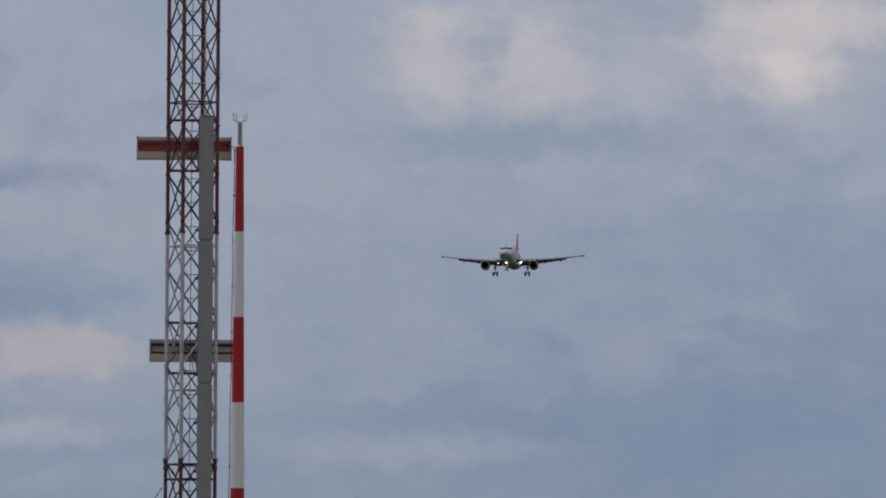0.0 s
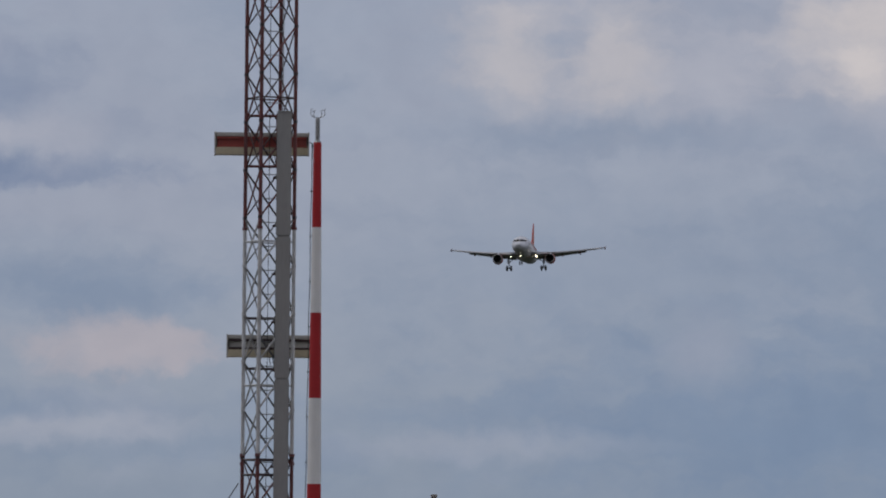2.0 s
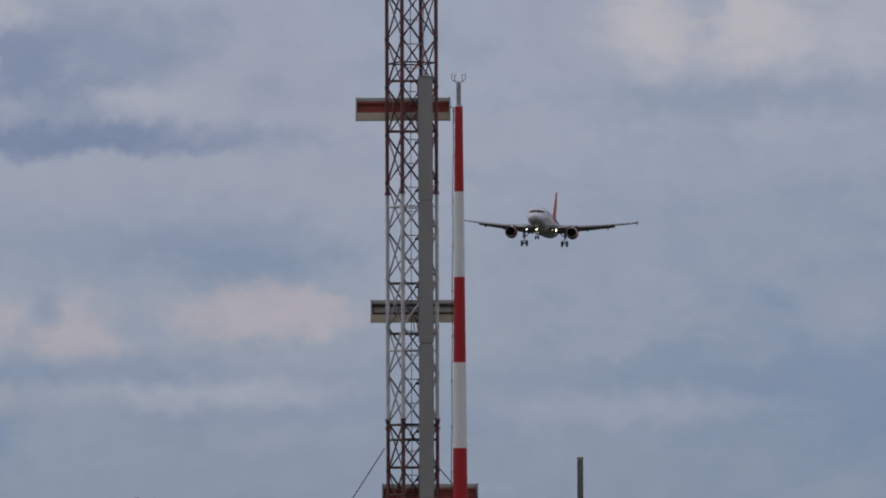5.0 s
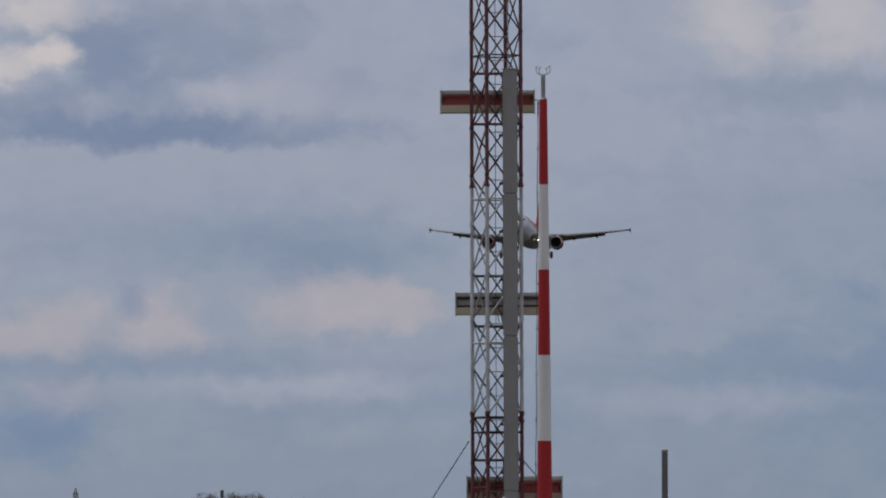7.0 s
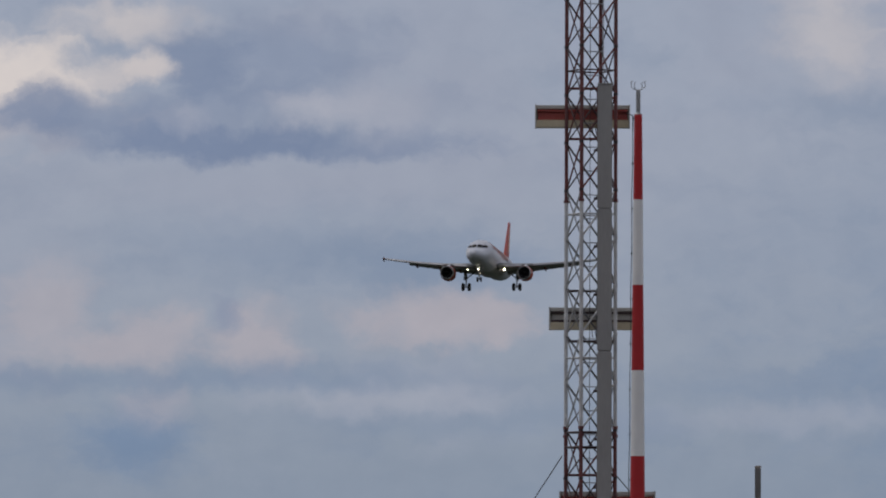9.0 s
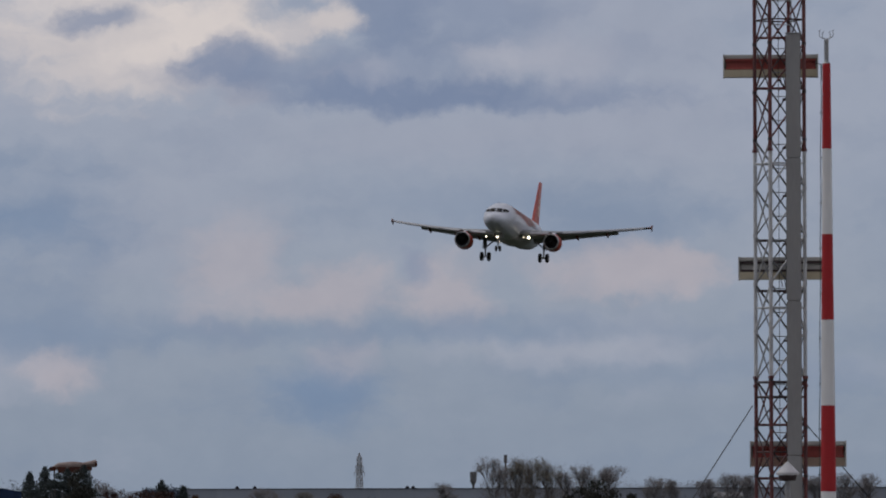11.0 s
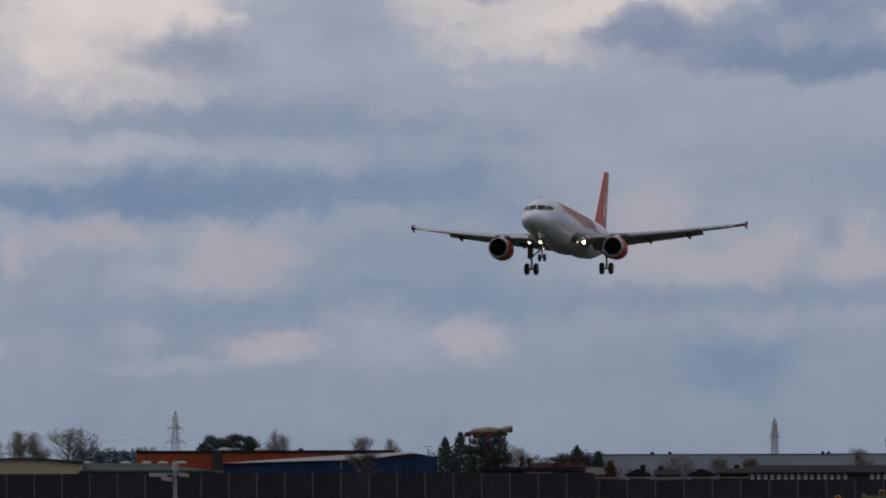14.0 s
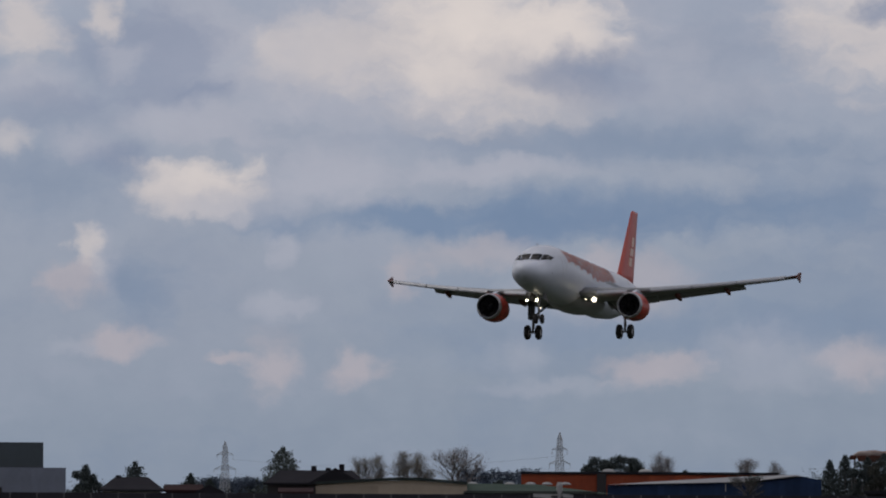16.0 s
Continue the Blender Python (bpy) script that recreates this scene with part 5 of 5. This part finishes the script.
pylon(10.775, 1500, 0.545, "grey lattice power pylon with two cross arms", ((0.40, 1.9), (0.28, 2.6)))
pylon(13.61, 1650, 0.455, "grey lattice power pylon, far off", ((0.345, 2.2), (0.22, 3.0)))
pylon(5.70, 1500, 0.473, "grey lattice pylon above the warehouse roof", ((0.36, 1.0), (0.31, 1.3)), 0.11, 0.035)
# wires between the two power pylons
bm = B()
for e0, e1, o in ((0.40, 0.345, 1.8), (0.28, 0.22, 2.5), (0.28, 0.22, -2.5)):
    p0 = spot(10.775, 1500, high_at(1500, e0) - 1.2).translation + Vector((o, 0, 0))
    p1 = spot(13.61, 1650, high_at(1650, e1) - 1.2).translation + Vector((o, 0, 0))
    pts = [p0.lerp(p1, k / 12) - Vector((0, 0, 2.2 * (1 - (k / 6 - 1) ** 2))) for k in range(13)]
    polytube(bm, pts, 0.025, 3)
tagged(part("power_line", bm, PYLON_GREY), "thin sagging power lines between pylons", "power line")

# chimney-like tank on a stalk
tank = thing("water_tower", spot(4.735, 1350), "small grey tank on a stalk above the roofs", "water tower")
zt = high_at(1350, 0.31)
part("stalk", tube(B(), (0, 0, 0), (0, 0, zt - 2.4), 0.26, n=10), matte("stalk grey", (0.13, 0.13, 0.13)), tank)
part("tank", lathe(B(), [(0.25, zt - 2.6), (0.62, zt - 2.0), (0.7, zt - 0.2), (0.6, zt)], n=16), matte("tank grey", (0.17, 0.17, 0.17), scale=0.6), tank)
# flag pole tops between the big trees
for a, e, d in ((4.462, 0.452, 820),):
    th = thing("pole", spot(a, d), "slim dark pole standing in a tree crown", "pole")
    part("shaft", tube(B(), (0, 0, 0), (0, 0, high_at(d, e)), 0.13, 0.1, 8), BARK, th)
    part("head", box(B(), (-0.2, -0.1, high_at(d, e) - 1.0), (0.2, 0.1, high_at(d, e)), 0.03), BARK, th)
# lamp post with floodlights
D = 320
lp = thing("floodlight_post", spot(10.775, D), "pale grey post with floodlights on short arms", "lamp post")
zt = high_at(D, 0.14)
part("post", tube(B(), (0, 0, 0), (0, 0, zt - 0.35), 0.1, 0.085, 12), matte("pale post paint", (0.3, 0.3, 0.31)), lp)
part("head_box", lathe(B(), [(0.08, zt - 0.65), (0.14, zt - 0.5), (0.15, zt - 0.25), (0.1, zt - 0.1)], n=14), DOME_WHITE, lp, "white lamp housing")
part("arm", box(B(), (-1.2, -0.05, zt - 0.75), (0.5, 0.03, zt - 0.66), 0.01), RAIL_PALE, lp)
for x, wd, drop in ((-0.82, 0.85, 0.0), (-0.42, 0.5, 0.16), (0.4, 0.5, 0.0)):
    z = zt - 0.8 - drop
    bm = loft(B(), [[(x - wd / 2, y, z - 0.02), (x - wd / 2, y, z + 0.16), (x + wd / 2, y, z + 0.1), (x + wd / 2, y, z - 0.06 - drop / 3)] for y in (-0.3, 0.1)])
    part("floodlight", bm, DOME_WHITE, lp, "white floodlight")

# approach lights on frames before the fence
LIGHT_FRAME = matte("pale yellow-green frame paint", (0.22, 0.22, 0.13), scale=2)
LIGHT_HEAD = matte("orange lamp housing", (0.36, 0.15, 0.03), scale=3, second=(0.26, 0.1, 0.025))


def approach_light(a, d, z, label):
    """A level bar on two legs with a lamp housing in the middle."""
    th = thing("approach_light", spot(a, d), label, "runway light", "approach lights")
    part("bar", box(B(), (-0.57, -0.03, z - 0.03), (0.57, 0.03, z + 0.03), 0.008), LIGHT_FRAME, th)
    for x in (-0.02, 0.5):
        part("leg", tube(B(), (x, 0.05, 0), (x, 0.05, z + 0.02), 0.03, n=8), LIGHT_FRAME, th)
    for x in (-0.5, 0.3):
        part("stud", lathe(B(), [(0.035, z + 0.03), (0.045, z + 0.07), (0.02, z + 0.1)], n=8, at=(x, 0, 0)), LIGHT_FRAME, th)
    head = part("lamp", lathe(B(), [(0.03, z + 0.03), (0.1, z + 0.07), (0.105, z + 0.17), (0.06, z + 0.23)], n=12, at=(0.08, 0, 0)), LIGHT_HEAD, th, "orange lamp housing")
    part("lens", lathe(B(), [(0.06, -0.13), (0.07, -0.08)], "y", 12, (0.08, 0, z + 0.13)), GLASS_DARK, head)


for a, z in ((5.19, 1.58), (4.817, 1.76), (4.467, 1.92), (4.132, 2.01)):
    approach_light(a, 220, z, "orange approach light on a pale yellow-green frame")

# raised hull-shaped wreck on posts among the firs
D = 850
hull = thing("raised_hull", spot(8.14, D), "weathered tan and brown hull propped up among firs", "wreck")
xs = lambda a: -(a - 8.14) * radians(1) * D
secs = ((8.30, 0.352, 0.3), (8.25, 0.372, 0.62), (8.16, 0.376, 0.75), (8.10, 0.381, 0.66), (8.04, 0.377, 0.5), (7.98, 0.388, 0.55), (7.925, 0.398, 0.62))
rings = [[(xs(a), 1.5 + r * math.cos(q), high_at(D, e) + r * (0.95 if math.sin(q) < 0 else 0.55) * math.sin(q)) for q in (2 * math.pi * (k + 0.5) / 14 for k in range(14))] for a, e, r in secs]
part("body", loft(B(), rings), TAN, hull, "tan weathered body")
for a, dz in ((8.22, -0.95), (8.13, -1.05), (8.07, -0.8), (8.0, -0.7)):
    part("hanging_panel", box(B(), (xs(a) - 0.5, 0.55, high_at(D, 0.376) + dz), (xs(a) + 0.55, 0.68, high_at(D, 0.376) - 0.25), 0.03), RUST, hull, "torn rusty panel")
part("side_panel", loft(B(), [[(x, y - 0.12, z - 0.35) for x, y, z in r[7:14]] for r in rings[1:5]], caps=False, closed=False), RUST, hull, "rusty brown side")
part("front_block", box(B(), (xs(8.325), 0.2, high_at(D, 0.325)), (xs(8.27), 2.6, high_at(D, 0.362)), 0.1), RUST, hull, "dark rusty block")
part("end_frame", box(B(), (xs(7.935), 0.3, high_at(D, 0.36)), (xs(7.918), 2.7, high_at(D, 0.405)), 0.04), RUST, hull)
for a in (8.28, 8.12, 7.98):
    part("prop", tube(B(), (xs(a), 1.5, 0), (xs(a), 1.5, high_at(D, 0.36)), 0.1, n=8), BARK, hull)

# ---------------------------------------------------------------- woods and trees
def wood(a0, a1, d, e, label, mat, seed, step=1.6, rag=0.035, size=0.13, puffy=1.0):
    """A distant strip of woods: many overlapping crowns, uneven on top."""
    rng = random.Random(seed)
    w = abs(a0 - a1) * radians(1) * d
    bm = B()
    x = -w / 2
    while x < w / 2:
        h = high_at(d, e - rag * rng.random())
        r = rng.uniform(1.6, 3.2) * puffy
        tips = [Vector((x, rng.uniform(-6, 6), h * f)) for f in (0.25, 0.45, 0.6, 0.75, 0.9)]
        leaves(bm, tips, 900, size, r * 0.36, rng, 0.8)
        x += step * rng.uniform(0.6, 1.3)
    ob = part("woods", bm, mat, m=spot((a0 + a1) / 2, d))
    return tagged(ob, label, "woods", kind="stuff")


wood(13.8, 12.9, 1900, 0.15, "far woods hazed blue on the skyline", HAZED_WOOD, 5, size=0.4, step=1.6)
wood(11.6, 10.95, 1900, 0.225, "far woods hazed blue on the skyline", HAZED_WOOD, 6, size=0.4, step=1.6)
wood(7.5, 7.15, 1700, 0.18, "far woods hazed blue on the skyline", HAZED_WOOD, 7, size=0.4, step=1.6)
wood(3.4, 0.8, 1450, 0.235, "bare far woods beyond the warehouse", TWIGS, 8, rag=0.05)
wood(15.0, 12.9, 900, 0.05, "dark hedges and gardens behind the fence", BUSH, 9, rag=0.05)
wood(8.7, 2.6, 980, 0.03, "dark hedges and gardens behind the fence", BUSH, 10, rag=0.06)
wood(7.84, 7.26, 815, 0.165, "russet-brown bare hedge behind the fence", matte("russet bare twigs", (0.075, 0.04, 0.034), scale=0.4, second=(0.05, 0.034, 0.032)), 12, rag=0.02, step=0.8, puffy=0.4)
wood(8.62, 7.82, 870, 0.24, "dark undergrowth round the firs", BUSH, 11, rag=0.07)

conifer(13.12, 800, 0.388, 4.0, "broad grey-green pine above dark roofs", NEEDLES_GREY, 21, layers=18, loose=0.45, bare=0.3, shape=0.5)
conifer(14.37, 760, 0.262, 2.3, "small dark ragged conifer above a roof", NEEDLES, 22, layers=10, loose=0.6, bare=0.45, shape=0.4)
crown_mass("evergreen", 14.85, 780, 0.215, 3.4, "dense dark evergreen beside the grey annex", NEEDLES, 23, 1500)
crown_mass("evergreen", 14.72, 770, 0.19, 3.0, "dense dark evergreen beside the grey annex", NEEDLES, 24, 1300)
conifer(14.79, 790, 0.235, 2.2, "slim dark spruce between evergreens", NEEDLES, 25)
conifer(13.9, 800, 0.16, 2.6, "small dark spruce behind a red roof", NEEDLES, 26)
conifer(13.74, 800, 0.118, 2.0, "small dark spruce behind a red roof", NEEDLES, 27)
broadleaf(12.43, 800, 0.32, 2.6, "thin bare birch with drooping twigs", BUDS, 700, 31)
broadleaf(12.30, 805, 0.335, 2.4, "thin bare birch with drooping twigs", BUDS, 700, 32)
broadleaf(12.10, 800, 0.365, 3.4, "budding tree with an uneven crown", BUDS, 1500, 33)
broadleaf(11.97, 810, 0.36, 3.4, "budding tree with an uneven crown", BUDS, 1500, 34)
broadleaf(11.645, 800, 0.402, 5.2, "round bare tree with fine twigs", TWIGS, 1700, 35)
crown_mass("evergreen", 11.3, 850, 0.16, 2.2, "small dark evergreen before far woods", NEEDLES, 36, 800)


def umbrella_pine(a, d, e, wide, label, seed):
    """An old pine: forked trunk, level limbs, and plates of needles heaped to an uneven flat top."""
    h = high_at(d, e)
    rng = random.Random(seed)
    th = thing("pine_tree", spot(a, d), label, "tree")
    bm, tips = B(), []
    tube(bm, (0, 0, 0), (0.1, 0, h * 0.6), 0.3, 0.2, 8)
    for k in range(46):
        f = rng.uniform(-1, 1)
        top = h * (0.985 - 0.34 * abs(f) ** 2.6 - (0.1 if abs(f - 0.12) < 0.1 else 0.0))
        p = Vector((f * wide / 2, rng.uniform(-0.35, 0.35) * wide, h * 0.62 + (top - h * 0.62) * rng.random() ** 0.55 - 0.25))
        tube(bm, (0.1, 0, h * rng.uniform(0.45, 0.6)), p, 0.07, 0.03, 5)
        tips.append(p)
    part("trunk", bm, BARK, th)
    bm = B()
    leaves(bm, tips, 13000, 0.13, 0.5, rng, 0.55)
    part("crown", bm, NEEDLES, th)
    return th


umbrella_pine(10.43, 1000, 0.352, 5.0, "dense dark pine crown above the orange hall", 37)
umbrella_pine(10.22, 1012, 0.372, 5.6, "dark pine with a gappy flat top above the orange hall", 38)
broadleaf(9.93, 1000, 0.372, 3.0, "slender bare tree with upright twigs", TWIGS, 900, 40)
broadleaf(9.85, 1010, 0.33, 2.2, "slender bare tree with upright twigs", TWIGS, 600, 41)
crown_mass("evergreen", 9.7, 1000, 0.265, 1.8, "small dark evergreen behind the roofs", NEEDLES, 42, 500)
broadleaf(9.2, 1000, 0.31, 2.8, "bare round tree behind the pale roof", TWIGS, 1100, 43)
broadleaf(8.96, 1000, 0.295, 2.6, "bare round tree behind the pale roof", TWIGS, 1000, 44)
broadleaf(9.17, 705, 0.19, 3.4, "bare dark bush before the blue hall", BUSH, 500, 90)
conifer(8.49, 840, 0.298, 3.6, "dark fir beside the blue hall", NEEDLES, 45, loose=0.4)
conifer(8.36, 845, 0.345, 3.2, "dark fir beside the raised hull", NEEDLES, 46)
conifer(8.17, 835, 0.325, 4.2, "dark fir below the raised hull", NEEDLES, 47)
conifer(8.03, 835, 0.355, 3.8, "dark fir below the raised hull", NEEDLES, 48)
crown_mass("evergreen", 8.26, 830, 0.345, 3.6, "ragged dark fir crown under the raised hull", NEEDLES, 81, 1500, 16, low=0.25)
crown_mass("evergreen", 8.08, 828, 0.36, 4.2, "ragged brown-green fir crown under the raised hull", BUSH, 82, 1700, 18, low=0.25)
broadleaf(7.86, 870, 0.24, 3.2, "bare tree beside the firs", TWIGS, 900, 49)
conifer(7.375, 860, 0.225, 2.8, "small dark fir above the barn roof", NEEDLES, 50)
conifer(7.19, 860, 0.18, 1.6, "slim dark fir at the warehouse's corner", NEEDLES, 51)
conifer(7.09, 725, 0.092, 1.1, "russet columnar shrub behind the fence", RUST_LEAF, 52, shape=0.6)
broadleaf(6.55, 790, 0.165, 4.2, "low bare round tree before the warehouse", TWIGS, 1100, 53)
broadleaf(6.2, 800, 0.14, 2.6, "low olive-green tree before the warehouse", BUDS, 800, 54)
broadleaf(5.88, 790, 0.125, 2.0, "low russet tree before the hall", RUST_LEAF, 700, 55)
broadleaf(5.0, 850, 0.2, 3.4, "low bare tree before the warehouse", TWIGS, 900, 56)
broadleaf(4.56, 810, 0.42, 3.2, "tall bare birch with fine hanging twigs", TWIGS, 1700, 57)
broadleaf(4.38, 815, 0.41, 3.2, "tall budding tree in a dense row", BUDS, 1700, 58)
broadleaf(4.26, 820, 0.405, 3.0, "tall budding tree in a dense row", BUDS, 1700, 59)
broadleaf(4.10, 815, 0.385, 2.8, "tall budding tree in a dense row", BUDS, 1500, 60)
broadleaf(3.95, 830, 0.31, 2.4, "bare tree in a dense row", TWIGS, 1000, 61)
broadleaf(3.80, 820, 0.345, 2.6, "bare tree with a rounded crown", TWIGS, 1300, 62)
broadleaf(3.60, 825, 0.345, 3.6, "bare tree with a rounded crown", TWIGS, 1700, 63)
crown_mass("bush", 3.62, 790, 0.24, 6.0, "large dark bush below bare trees", BUSH, 64, 2200, 12)
crown_mass("bush", 3.85, 800, 0.18, 4.6, "large dark bush below bare trees", BUSH, 65, 1500, 10)
crown_mass("bush", 3.38, 790, 0.13, 3.2, "large dark bush below bare trees", BUSH, 66, 1500, 10)
for k, (a, e, wd) in enumerate(((3.22, 0.255, 3.2), (3.05, 0.23, 2.6), (2.74, 0.24, 3.0), (2.56, 0.285, 4.0), (2.42, 0.27, 3.0), (1.98, 0.27, 3.2), (1.82, 0.26, 3.2), (1.6, 0.285, 3.6), (1.42, 0.28, 3.4))):
    broadleaf(a, 900, e, wd, "bare tree on the skyline behind the mast", TWIGS, 1200, 70 + k)



# ---------------------------------------------------------------- what moves
def motions():
    walk(airliner, [
        (0, pose(14.6, 1589.8, 82.87, -3.30, -0.43, -5.50)),
        (0.5, pose(11.0, 1558.5, 81.42, -3.31, -0.67, -5.49)),
        (1, pose(7.2, 1527.0, 79.94, -3.32, -1.39, -5.49)),
        (1.5, pose(3.6, 1494.4, 78.40, -3.34, -1.09, -5.48)),
        (2, pose(-0.4, 1460.4, 77.15, -3.35, -1.20, -5.47)),
        (2.5, pose(-4.2, 1426.3, 75.45, -3.36, 0.16, -5.47)),
        (3, pose(-8.2, 1391.3, 73.77, -3.38, 1.23, -5.46)),
        (3.5, pose(-12.1, 1356.9, 71.74, -3.39, 1.39, -5.46)),
        (4, pose(-16.2, 1322.6, 69.54, -3.40, 1.62, -5.45)),
        (4.2, pose(-17.7, 1308.6, 68.60, -3.41, 1.93, -5.44)),
        (6.5, pose(-35.2, 1147.9, 57.79, -3.56, 0.72, -5.36)),
        (7, pose(-38.7, 1114.4, 55.56, -3.59, 0.51, -5.34)),
        (7.5, pose(-42.2, 1082.1, 53.46, -3.63, 0.49, -5.33)),
        (8, pose(-46.1, 1050.1, 51.40, -3.66, -0.10, -5.31)),
        (8.2, pose(-47.7, 1036.9, 50.62, -3.67, -0.33, -5.30)),
        (10.3, pose(-62.6, 896.3, 42.58, -3.81, 1.29, -5.23)),
        (10.5, pose(-64.1, 882.6, 41.84, -3.82, 1.38, -5.22)),
        (11, pose(-67.7, 848.0, 39.65, -3.85, 2.12, -5.20)),
        (11.5, pose(-71.0, 814.1, 37.68, -3.90, 2.61, -5.09)),
        (12, pose(-74.8, 780.5, 34.96, -3.95, 1.45, -4.98)),
        (12.5, pose(-77.8, 748.0, 33.57, -4.00, 0.80, -4.87)),
        (13, pose(-81.4, 714.9, 31.48, -4.05, -0.06, -4.77)),
        (13.5, pose(-85.0, 681.3, 29.71, -4.10, -0.27, -4.66)),
        (14, pose(-88.1, 647.1, 27.92, -4.15, 0.03, -4.55)),
        (14.5, pose(-91.1, 612.6, 26.11, -4.20, 0.47, -4.44)),
        (15, pose(-94.2, 578.6, 24.33, -4.17, 1.00, -4.21)),
        (15.5, pose(-97.3, 547.1, 22.58, -4.13, 0.88, -3.98)),
        (16, pose(-100.9, 514.7, 20.70, -4.10, -0.37, -3.75)),
    ])


motions()
